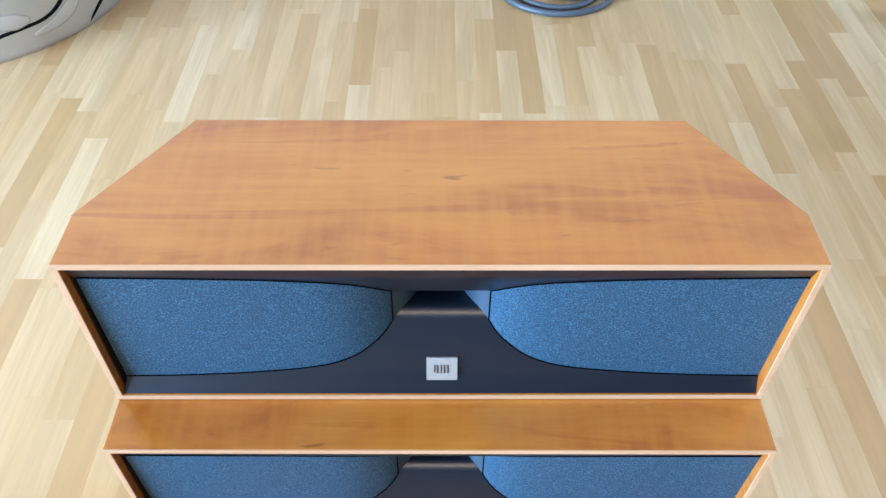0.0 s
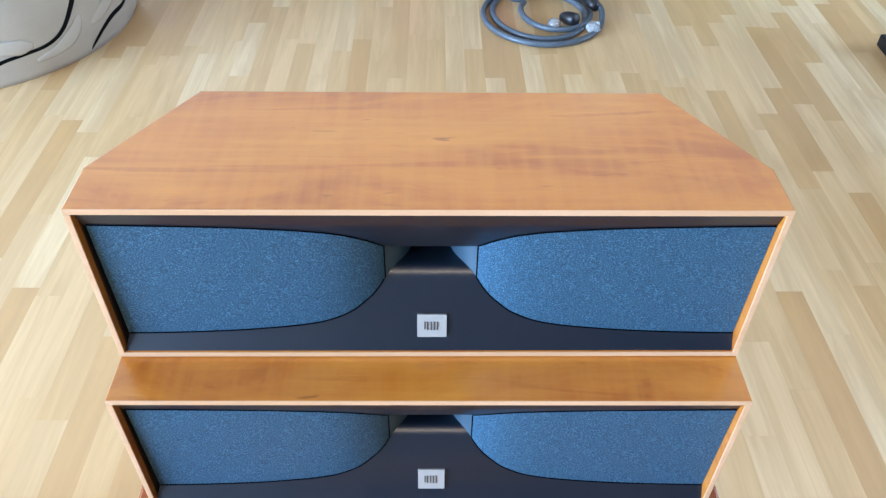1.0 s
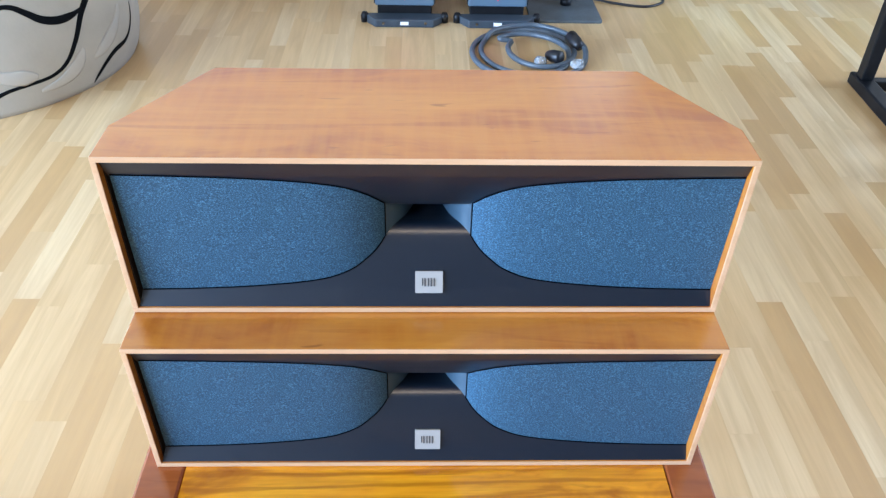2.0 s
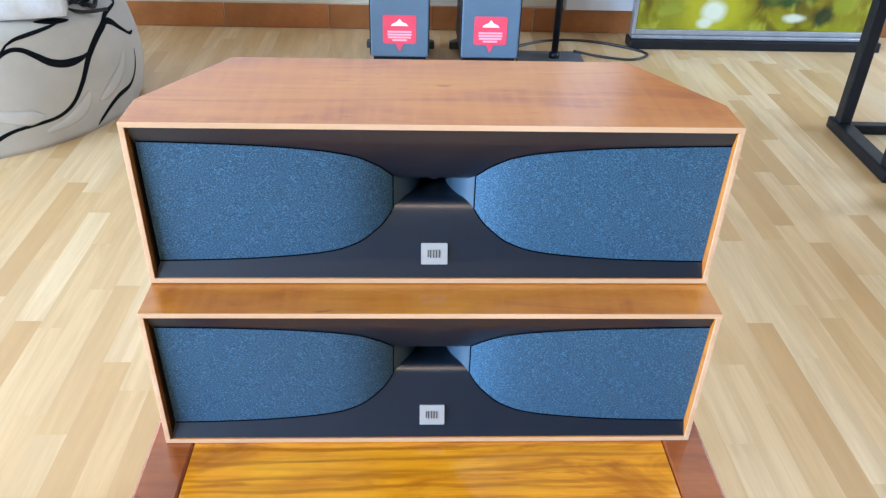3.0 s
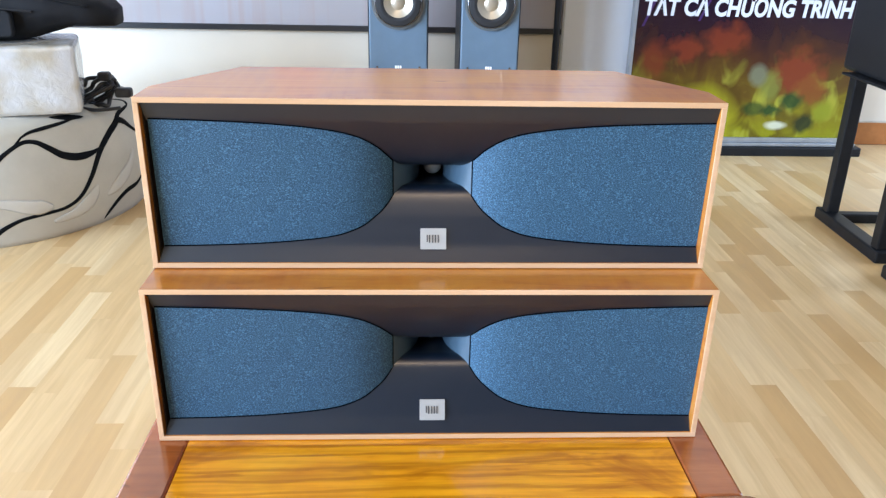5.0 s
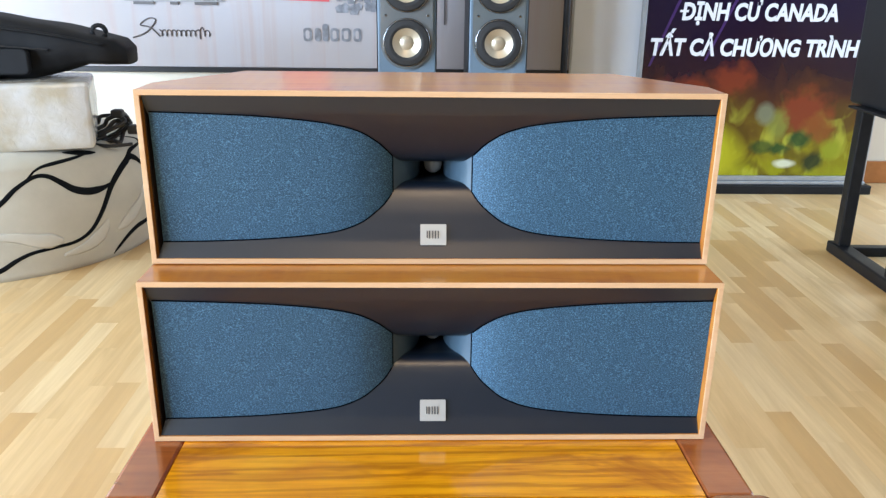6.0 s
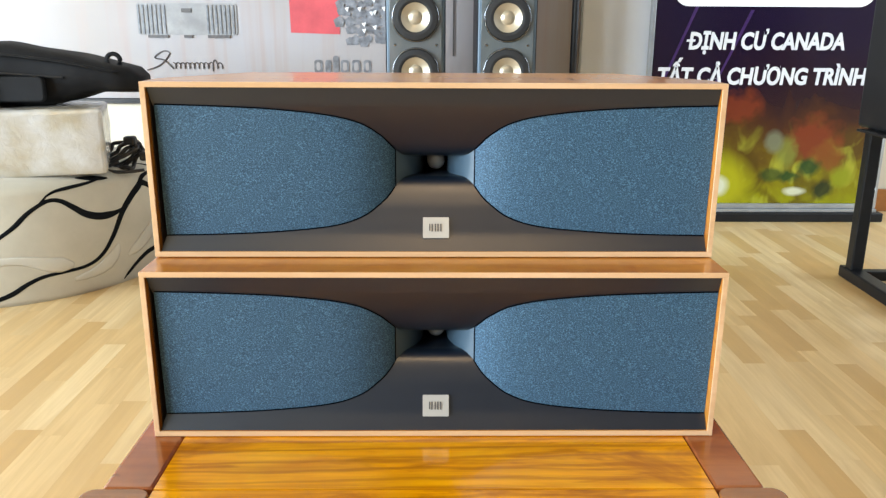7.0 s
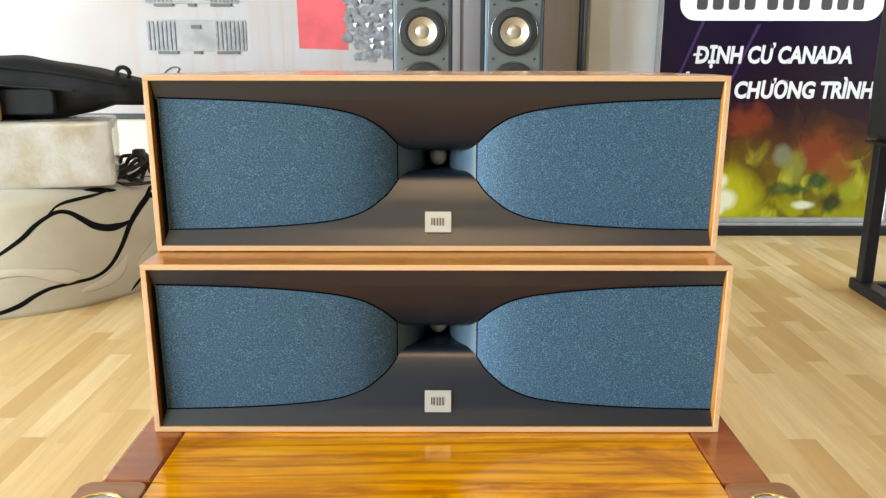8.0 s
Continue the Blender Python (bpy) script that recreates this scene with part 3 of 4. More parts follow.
# ---- low wooden table ----
table = thing("low_table", "glossy low wooden table with golden panel and darker rails", "table", pose(0, 0, 0))
YF, YB = -0.17, 0.24
part("top_panel", box(-0.2145, 0.2145, YF + 0.09, YB - 0.04, TOP - 0.022, TOP), PANEL, table, "golden striped glossy wood panel")
part("front_panel", box(-0.2145, 0.2145, YF, YF + 0.0885, TOP - 0.022, TOP - 0.0003), PANEL, table, "golden striped glossy wood panel")
part("back_rail", box(-0.2145, 0.2145, YB - 0.0395, YB, TOP - 0.024, TOP, 0.001, 1), RAIL, table, "red-brown polished rail")
for s in (-1, 1):
    a, b = sorted((s * 0.2150, s * 0.2545))
    part("side_rail", box(a, b, YF + 0.09, YB, TOP - 0.030, TOP + 0.0004, 0.003, 2), RAIL, table, "red-brown polished rail")
    a, b = sorted((s * 0.2150, s * 0.2660))
    r = 0.010
    pts = rounded(a, b, YF, YF + 0.089, r, 4)
    block = part("corner_block", prism(pts, TOP - 0.034, TOP + 0.0014, 0.0012), BLOCK, table, "brown rounded corner block")
    part("inlay_ring", lathe([(0.0165, 0.0), (0.0165, 0.0018), (0.0178, 0.0024), (0.0192, 0.0018), (0.0192, 0.0)], 32), BRASS, block, "polished brass ring", True, pose(s * 0.241, YF + 0.052, TOP + 0.0012))
    part("inlay_disc", lathe([(0.0, 0.0012), (0.0168, 0.0010), (0.0168, 0.0)], 32), DISC, block, "grey inlaid disc", False, pose(s * 0.241, YF + 0.052, TOP + 0.0012))
    for y in (YF + 0.045, YB - 0.03):
        part("leg", prism(rounded(s * 0.230 - 0.021, s * 0.230 + 0.021, y - 0.021, y + 0.021, 0.006, 3), 0.0, TOP - 0.030), RAIL, table, "square red-brown leg")
part("apron", box(-0.209, 0.209, YF + 0.03, YF + 0.048, TOP - 0.085, TOP - 0.0225, 0.002, 1), RAIL, table)
part("apron", box(-0.209, 0.209, YB - 0.038, YB - 0.022, TOP - 0.085, TOP - 0.0245, 0.002, 1), RAIL, table)
for s in (-1, 1):
    part("apron", box(s * 0.232 - 0.008, s * 0.232 + 0.008, YF + 0.067, YB - 0.052, TOP - 0.085, TOP - 0.0305, 0.002, 1), RAIL, table)


# ---- tower loudspeakers ----
def tower_speaker(label, m):
    root = thing("tower_speaker", label, "loudspeaker", m, "tower loudspeakers by the wall")
    w = 0.087
    part("body", box(-w, w, 0.0, 0.24, 0.050, 1.02, 0.004, 2), [TOWER], root, "slate grey vinyl cabinet")
    for s in (-1, 1):
        a, b = sorted((s * (w + 0.0005), s * (w + 0.003)))
        part("side_panel", box(a, b, 0.004, 0.238, 0.054, 1.016, 0.001, 1), TOWERSIDE, root, "dark vinyl side")
    pts = [(-0.078, 0.985), (-0.078, 0.53)] + [(-0.078 * math.cos(radians(a)), 0.53 - 0.078 * math.sin(radians(a))) for a in range(10, 180, 10)] + [(0.078, 0.53), (0.078, 0.985)]
    baffle = part("baffle", slab(pts[::-1], -0.010, -0.0004, 0.002), GLOSS, root, "glossy dark grey baffle")
    for z in (0.53, 0.687, 0.844):
        d = part("driver", lathe([(0.066, -0.0095), (0.066, 0.003), (0.063, 0.0055), (0.058, 0.004), (0.054, 0.0065), (0.047, 0.006), (0.042, 0.001)], 40, "y"), RUBBER, root, "black rubber surround", True, pose(0, -0.0200, z))
        part("cone", lathe([(0.0425, 0.0015), (0.030, -0.005), (0.021, -0.008)], 40, "y"), CONE, d, "champagne metal cone", True)
        part("dust_cap", lathe([(0.0212, -0.008), (0.017, -0.004), (0.010, -0.0015), (0.0, -0.0005)], 32, "y"), CONE, d, "champagne dust cap", True)
        part("trim_ring", lathe([(0.0665, -0.009), (0.0668, -0.002), (0.0695, -0.0030), (0.0715, -0.009)], 40, "y"), CHROME, d, "bright trim ring", True)
    for s in (-1, 1):
        for z in (0.608, 0.766):
            part("screw", lathe([(0.0, 0.003), (0.003, 0.0025), (0.004, 0.0)], 12, "y"), CHROME, baffle, "", False, pose(s * 0.062, -0.0103, z))
        part("grille_pin", lathe([(0.0, 0.002), (0.003, 0.0018), (0.0035, 0.0)], 12, "y"), CHROME, root, "", False, pose(s * 0.064, -0.0003, 0.341))
    for x in (-0.010, -0.003, 0.004):
        part("maker_mark", box(x, x + 0.0055, -0.0014, -0.0002, 0.336, 0.346), PALE, root, "plain pale maker's mark")
    # red speech-bubble sticker
    bub = rounded(-0.050, 0.050, 0.092, 0.178, 0.007, 3)
    bub = bub[:12] + [(-0.012, 0.092), (0.0, 0.066), (0.012, 0.092)] + bub[12:]
    st = part("sticker", slab(bub[::-1], -0.0012, -0.0002), STICKER, root, "pink-red speech bubble sticker")
    part("sticker_mark", slab([(-0.026, 0.146), (0.026, 0.146), (0.020, 0.153), (0.008, 0.158), (0.0, 0.168), (-0.008, 0.158), (-0.020, 0.153)], -0.0020, -0.0013), PALE, st)
    for k, hw in enumerate((0.036, 0.036, 0.034, 0.022)):
        z = 0.131 - k * 0.0085
        part("sticker_text_bar", box(-hw, hw, -0.0020, -0.0013, z - 0.0055, z), PINKPRINT, st)
    part("plinth", box(-0.080, 0.080, 0.01, 0.235, 0.012, 0.0496, 0.003, 1), METAL, root, "black plinth")
    ft = part("front_foot", prism([(-0.112, -0.008), (-0.085, -0.042), (0.085, -0.042), (0.112, -0.008), (0.112, 0.012), (-0.112, 0.012)], 0.0, 0.024, 0.003), FOOT, root, "dark slate outrigger foot")
    for x in (-0.062, 0.062):
        part("bolt", lathe([(0, 0.0012), (0.004, 0.001), (0.0045, 0)], 10, "y"), CHROME, ft, "", False, pose(x, -0.0421, 0.013))
    part("foot_mark", box(-0.012, 0.012, -0.0433, -0.0419, 0.008, 0.018), PALE, ft)
    part("rear_foot", prism([(-0.112, 0.225), (0.112, 0.225), (0.112, 0.245), (0.085, 0.272), (-0.085, 0.272), (-0.112, 0.245)], 0.0, 0.024, 0.003), FOOT, root, "dark slate outrigger foot")
    for s in (-1, 1):
        part("spike", lathe([(0, 0.0), (0.011, 0.002), (0.012, 0.020), (0.008, 0.030), (0, 0.030)], 14), METAL, root, "black adjustable foot", True, pose(s * 0.118, 0.0, 0))
    return root


tower_speaker("slate grey tower loudspeaker with champagne cones and red sticker", Matrix.Translation((-0.0525, 1.745, 0)) @ Matrix.Scale(0.963, 4))
tower_speaker("slate grey tower loudspeaker with champagne cones and red sticker", Matrix.Translation((0.2115, 1.745, 0)) @ Matrix.Scale(0.963, 4))


# ---- floor stand with a thin pole beside the towers ----
pole = thing("pole_stand", "thin black pole stand on a flat dusty square base plate", "stand", pose(0.415, 1.845, 0))
part("base_plate", prism(rounded(-0.105, 0.105, -0.095, 0.095, 0.008, 3), 0.0, 0.008, 0.0015), PLATE, pole, "flat dusty grey steel base plate")
part("pole", lathe([(0.0, 0.008), (0.0105, 0.008), (0.0105, 1.30), (0.0, 1.30)], 16), METAL, pole, "thin black pole", True, pose(0.015, 0.035, 0))
part("collar", lathe([(0.011, 0.008), (0.017, 0.008), (0.017, 0.022), (0.011, 0.026)], 16), METAL, pole, "", True, pose(0.015, 0.035, 0))
pts = spline([(0.30, 1.97, 0.004), (0.42, 2.05, 0.004), (0.55, 2.06, 0.004), (0.67, 2.01, 0.004), (0.74, 1.935, 0.004), (0.68, 1.88, 0.004), (0.58, 1.90, 0.006), (0.50, 1.93, 0.012)], 8)
solid("thin_cable", tube(pts, 0.004, 7), PLUG, "thin black cable lying on the floor by the base plate", "cable", "", True)


# ---- wall banner ----
banner = thing("wall_banner", "large white printed banner in a thin black frame on the wall", "banner", Matrix.Translation((0.0128, 0, 0)) @ Matrix.Diagonal((0.9413, 1, 0.932, 1)))
BY = YN - 0.016
WPX = 0.500
part("print", box(-1.95, 0.72, BY, YN - 0.002, 0.424, 1.75), BANNER, banner, "white print with faint peach streaks")
part("frame_bar", box(-1.97, 0.74, BY - 0.006, YN - 0.001, 0.404, 0.4235, 0.002, 1), FRAME, banner, "black frame bar")
part("frame_bar", box(-1.97, 0.74, BY - 0.006, YN - 0.001, 1.7505, 1.77, 0.002, 1), FRAME, banner, "black frame bar")
for x in (-1.97, 0.7205):
    part("frame_bar", box(x, x + 0.0195, BY - 0.006, YN - 0.001, 0.424, 1.75, 0.002, 1), ALU, banner, "grey aluminium frame bar")
part("strip_edge", box(0.055, 0.061, BY - 0.004, BY - 0.0005, 0.58, 1.75), PRINTDARK, banner)


board = thing("white_panel", "plain bluish white panel against the wall beside the sign", "panel", pose(0, 0, 0.0845))
part("sheet", box(WPX, 0.752, BY - 0.024, BY - 0.012, 0.0, 1.66, 0.0015, 1), BOARD, board, "bluish white sheet")
part("edge_trim", box(WPX - 0.007, WPX - 0.0004, BY - 0.026, BY - 0.012, 0.0, 1.66, 0.001, 1), ALU, board, "grey edge trim")


def amplifier_print(x0, x1, z0, z1):
    am = part("amplifier_picture", slab(rounded(x0, x1, z0 + 0.01, z1, 0.008, 3)[::-1], BY - 0.003, BY - 0.0005), PRINTAMP, banner, "printed silver ribbed amplifier")
    k = 7
    w = (x1 - x0) * 0.30
    for side in (0, 1):
        for i in range(k):
            x = (x0 + 0.004 if side == 0 else x1 - w) + i * w / k
            part("rib", box(x, x + w / k * 0.42, BY - 0.006, BY - 0.003, z0 + 0.014, z1 - 0.006), PRINTGREY, am)
    for xa, xb in ((0.10, 0.30), (0.46, 0.54), (0.70, 0.92)):
        part("rib", box(x0 + (x1 - x0) * xa, x0 + (x1 - x0) * xb, BY - 0.006, BY - 0.003, z0, z0 + 0.010), PRINTDARK, am)
    part("rib", box(x0 + (x1 - x0) * 0.45, x0 + (x1 - x0) * 0.55, BY - 0.006, BY - 0.003, z1 - 0.032, z1 - 0.018), PRINTDARK, am)


amplifier_print(-1.07, -0.715, 0.640, 0.760)
amplifier_print(-1.07, -0.735, 0.806, 0.93)
# maker's scripts on the banner stay plain shapes
zz = 0.530
pts = [(-0.955 + 0.0024 * i + 0.005 * math.sin(i * 0.9), BY - 0.002, zz + 0.012 + (0.011 + 0.010 * (i > 56 and i < 64)) * math.cos(i * 0.9)) for i in range(76)]
part("script_mark", tube(spline(pts, 2), 0.0017, 5), PRINTDARK, banner, "thin dark flourish")
part("script_mark", tube(spline([(-1.05, BY - 0.002, 0.525), (-1.00, BY - 0.002, 0.545), (-0.965, BY - 0.002, 0.585), (-0.99, BY - 0.002, 0.592), (-1.02, BY - 0.002, 0.570), (-0.985, BY - 0.002, 0.560), (-0.955, BY - 0.002, 0.530)], 6), 0.0026, 5), PRINTDARK, banner)
part("red_picture", slab([(-0.525, 0.660), (-0.350, 0.655), (-0.350, 0.93), (-0.530, 0.93)][::-1], BY - 0.002, BY - 0.0005), PRINTRED, banner, "printed red panel")
rnd = random.Random(5)
for i in range(8):
    for j in range(9):
        x, z, r = -0.346 + i * 0.026 + rnd.uniform(-0.006, 0.006), 0.634 + j * 0.032 + rnd.uniform(-0.006, 0.006), rnd.uniform(0.015, 0.022)
        if i == 0 and j < 2:
            continue
        y = BY - 0.002 - 0.0001 * (i + 8 * j)
        part("printed_block", slab([(x + r * math.cos(0.4 - q), z + r * math.sin(0.4 - q)) for q in (0, 1.3, 2.6, 3.9, 5.2)], y, y + 0.00006), PRINTGREY, banner)
for i in range(14):
    x, z = -0.33 + rnd.uniform(0, 0.16), 0.665 + rnd.uniform(0, 0.2)
    part("block_light", slab([(x, z), (x + 0.016, z + 0.004), (x + 0.010, z - 0.014)], BY - 0.0145, BY - 0.0135), PALE, banner)
for i, (w, tall) in enumerate(((0.030, 0), (0.022, 0), (0.022, 1), (0.030, 0), (0.032, 0), (0.028, 0))):
    x = -0.446 + sum((0.040, 0.028, 0.028, 0.040, 0.042, 0.038)[:i])
    top = 0.580 if tall else 0.565
    part("letter_bar", slab(rounded(x, x + w, 0.518, top, 0.010, 3)[::-1], BY - 0.0025, BY - 0.0005), PRINTGREY, banner)
    if not tall and w > 0.025:
        part("letter_bar", slab(rounded(x + 0.008, x + w - 0.008, 0.527, top - 0.009, 0.006, 3)[::-1], BY - 0.004, BY - 0.0027), BANNER, banner)


# ---- standing sign ----
sign = thing("standing_sign", "dark purple printed sign with white lettering and autumn leaves", "sign", Matrix.Translation((0.003, 0, 0)) @ Matrix.Diagonal((0.959, 1, 0.963, 1)))
SY, SX0, SX1 = 2.02, 0.728, 1.578
part("print", box(SX0 + 0.012, SX1 - 0.012, SY, SY + 0.02, 0.062, 1.60), SIGN, sign, "purple print with a blurred autumn garden")
for x in (SX0, SX1 - 0.012):
    part("frame_bar", box(x, x + 0.012, SY - 0.008, SY + 0.024, 0.045, 1.612, 0.002, 1), ALU, sign, "aluminium frame bar")
part("frame_bar", box(SX0 + 0.0125, SX1 - 0.0125, SY - 0.008, SY + 0.024, 0.045, 0.0615, 0.002, 1), ALU, sign, "aluminium frame bar")
part("frame_bar", box(SX0 + 0.0125, SX1 - 0.0125, SY - 0.008, SY + 0.024, 1.6005, 1.612, 0.002, 1), ALU, sign, "aluminium frame bar")
part("base", box(SX0 - 0.005, SX1 + 0.02, SY - 0.030, SY + 0.04, 0.0, 0.0325, 0.004, 2), METAL, sign, "black base bar")
part("base_lip", box(SX0, SX1, SY - 0.018, SY + 0.03, 0.033, 0.0445, 0.002, 1), ALU, sign, "dull metal lip")
part("lettering", fit_letters(lettering("DỊNH CƯ CANADA", 0.08, 0.10, 0.0030), 0.860, 1.392, 0.594, 0.95, SY - 0.0012), LETTER, sign, "white slanted capitals")
part("lettering", fit_letters(lettering("TẤT CẢ CHƯƠNG TRÌNH", 0.08, 0.10, 0.0030), 0.762, 1.480, 0.478, 0.95, SY - 0.0012), LETTER, sign, "white slanted capitals")
part("letter_stroke", slab([(0.851, 0.617), (0.880, 0.617), (0.8815, 0.6245), (0.8525, 0.6245)], SY - 0.0020, SY - 0.0006), LETTER, sign, "cross stroke of the first capital")
pill = part("number_field", slab(rounded(0.795, 1.475, 0.731, 0.870, 0.055, 8)[::-1], SY - 0.0022, SY - 0.0004), PALE, sign, "white rounded field")
x = 0.850
for gap in (0, 0, 0, 0, 1, 0, 0, 1, 0, 0):
    x += 0.022 * gap
    part("number_bar", slab(rounded(x, x + 0.036, 0.765, 0.838, 0.010, 3)[::-1], SY - 0.0036, SY - 0.0023), INK, pill)
    x += 0.053


for a in ((0.76, 0.44, 0.90, 0.80), (0.95, 0.46, 1.06, 0.72)):
    part("violet_line", slab([(a[0], a[1]), (a[0] + 0.008, a[1]), (a[2] + 0.012, a[3]), (a[2], a[3])], SY - 0.0008, SY - 0.0003), LILAC, sign)


# ---- loudspeaker stands ----
def metal_stand(label, m, height):
    root = thing("speaker_stand", label, "stand", m, "black metal speaker stands")
    bar = 0.034
    L, W = 0.325, 0.30
    for x in (0.0, W):
        part("foot_bar", box(x - 0.004, x + bar + 0.004, 0.0, L, 0.0, 0.030, 0.004, 2), METAL, root, "black steel foot bar")
        for y in (0.012, L - 0.055):
            part("post", box(x + 0.001, x + bar - 0.001, y, y + bar - 0.002, 0.0302, height, 0.003, 2), METAL, root, "square black steel post")
    for y in (L - 0.052,):
        part("cross_bar", box(bar + 0.0045, W - 0.0045, y, y + 0.028, 0.0, 0.026, 0.003, 2), METAL, root, "black steel cross bar")
    part("top_plate", box(-0.01, W + bar + 0.01, 0.0, L, height + 0.0003, height + 0.006, 0.001, 1), METAL, root, "black steel top plate")
    return root


metal_stand("open black steel stand carrying a black loudspeaker", pose(1.077, 1.068, 0, 0, 0, -2.0), 0.385)
metal_stand("open black steel stand standing close to the other stand", pose(1.040, 0.675, 0, 0, 0, -2.0), 0.385)
spk = thing("bookshelf_speaker", "black loudspeaker standing on the steel stand", "loudspeaker", pose(1.088, 1.07, 0.3915, 0, 0, -2.0))
part("cabinet", box(0.0, 0.36, 0.01, 0.37, 0.0, 0.55, 0.012, 3), TOWERSIDE, spk, "black vinyl cabinet")
part("grille", box(0.012, 0.348, -0.006, 0.0098, 0.012, 0.538, 0.008, 2), BAGCLOTH, spk, "black cloth grille")


# ---- pouf with printed lines ----
PX, PY, PR, PH = -1.135, 1.485, 0.400, 0.300


def pouf_point(th, v):
    """v: 0 at the foot, 1 at the middle of the top."""
    if v < 0.55:
        s = v / 0.55
        r = PR * (0.90 + 0.115 * math.sin(math.pi * (0.12 + 0.70 * s)) - 0.02 * s)
        z = PH * 0.84 * s
    else:
        s = (v - 0.55) / 0.45
        r0 = PR * (0.90 + 0.115 * math.sin(math.pi * 0.82) - 0.02)
        q = s * math.pi / 2
        r = r0 * math.cos(q) ** 0.5 if s < 1 else 0
        z = PH * (0.84 + 0.16 * math.sin(q) ** 0.9)
    lump = 1 + 0.010 * math.sin(3 * th + 0.7) + 0.008 * math.sin(7 * th + 5 * v) * (v > 0)
    return Vector((r * lump * math.cos(th), r * lump * math.sin(th), z))


pouf = thing("pouf", "round off-white canvas pouf with black wavy printed lines", "pouf", pose(PX, PY, 0))
rows = [[pouf_point(2 * math.pi * j / 72, i / 36) for j in range(72)] for i in range(37)]
bm = grid(rows, closed=True)
bmesh.ops.remove_doubles(bm, verts=bm.verts, dist=1e-4)
bmesh.ops.holes_fill(bm, edges=bm.edges, sides=80)
part("cover", bm, CANVAS, pouf, "off-white canvas cover", True)
STRIPES = [
    ([(-1.45, 0.02), (-1.30, 0.03), (-1.16, 0.065), (-1.06, 0.115), (-0.97, 0.145), (-0.85, 0.155), (-0.72, 0.165), (-0.62, 0.205), (-0.53, 0.29), (-0.43, 0.405), (-0.32, 0.48), (-0.21, 0.53), (-0.14, 0.585), (0.02, 0.61)], 0.0085),
    ([(-1.25, 0.33), (-1.10, 0.415), (-1.01, 0.48), (-0.90, 0.525), (-0.82, 0.52), (-0.75, 0.48), (-0.68, 0.435), (-0.59, 0.41), (-0.49, 0.41), (-0.42, 0.425)], 0.0090),
    ([(-0.98, 0.49), (-0.90, 0.545), (-0.84, 0.59), (-0.76, 0.61), (-0.62, 0.635), (-0.49, 0.665)], 0.0050),
    ([(-0.27, 0.50), (-0.20, 0.53), (-0.14, 0.515), (-0.08, 0.47), (0.01, 0.415), (0.08, 0.41)], 0.0085),
    ([(-0.44, 0.02), (-0.41, 0.045), (-0.32, 0.10), (-0.23, 0.135), (-0.12, 0.15), (-0.06, 0.19), (-0.02, 0.26), (0.0, 0.33)], 0.0075),
    ([(-0.66, 0.715), (-0.56, 0.685), (-0.45, 0.655)], 0.0110),
    ([(0.02, 0.61), (0.06, 0.66), (0.0, 0.72), (-0.12, 0.78), (-0.3, 0.84)], 0.006),
    ([(-1.25, 0.33), (-1.4, 0.30), (-1.6, 0.30), (-1.85, 0.36), (-2.05, 0.48), (-2.2, 0.58)], 0.0085),
]


def stripe(controls, width):
    pts = spline([(a, b, 0) for a, b in controls], 8)
    pos, ups, rad = [], [], []
    for i, p in enumerate(pts):
        c = pouf_point(p.x, p.y)
        du, dv = pouf_point(p.x + 0.01, p.y) - c, pouf_point(p.x, min(p.y + 0.01, 0.999)) - c
        nrm = du.cross(dv).normalized()
        pos.append(c + nrm * 0.0002)
        ups.append(nrm)
        s = i / (len(pts) - 1)
        rad.append(width * (0.75 + 0.25 * math.sin(7 * s + controls[0][0] * 3)) * min(1, 0.35 + 4 * min(s, 1 - s)))
    return tube(pos, rad, 8, flat=0.14, ups=ups)


for controls in ([(-1.45, 0.20), (-1.25, 0.245), (-1.08, 0.245), (-0.92, 0.205), (-0.80, 0.185)], [(-0.42, 0.16), (-0.30, 0.21), (-0.20, 0.28), (-0.14, 0.36)], [(-0.80, 0.10), (-0.66, 0.12), (-0.55, 0.17), (-0.49, 0.24)]):
    part("pale_leaf", stripe(controls, 0.019), LEAFPRINT, pouf, "faint paler leaf shape", True)
for controls, width in STRIPES:
    part("printed_line", stripe(controls, width), STRIPE, pouf, "black wavy line", True)


# ---- what lies on the pouf ----
pk = thing("wrapped_carton", "cream carton wrapped in crinkled clear bubble wrap on the pouf", "package", pose(-0.983, 1.352, PH - 0.012, 0, 0, 18))
part("carton", box(-0.24, 0.155, -0.115, 0.115, 0.0, 0.150, 0.004, 2), CARTON, pk, "cream carton")
bm = box(-0.245, 0.162, -0.122, 0.122, -0.001, 0.155, 0.010, 2)
bmesh.ops.subdivide_edges(bm, edges=bm.edges, cuts=5, use_grid_fill=True)
for vtx in bm.verts:
    d = noise.noise(vtx.co * 28.0)
    vtx.co += Vector((math.copysign(1, vtx.co.x), math.copysign(1, vtx.co.y), 0.7)) * (0.004 * d + 0.002)
part("wrap", bm, WRAP, pk, "crinkled clear bubble wrap", True)

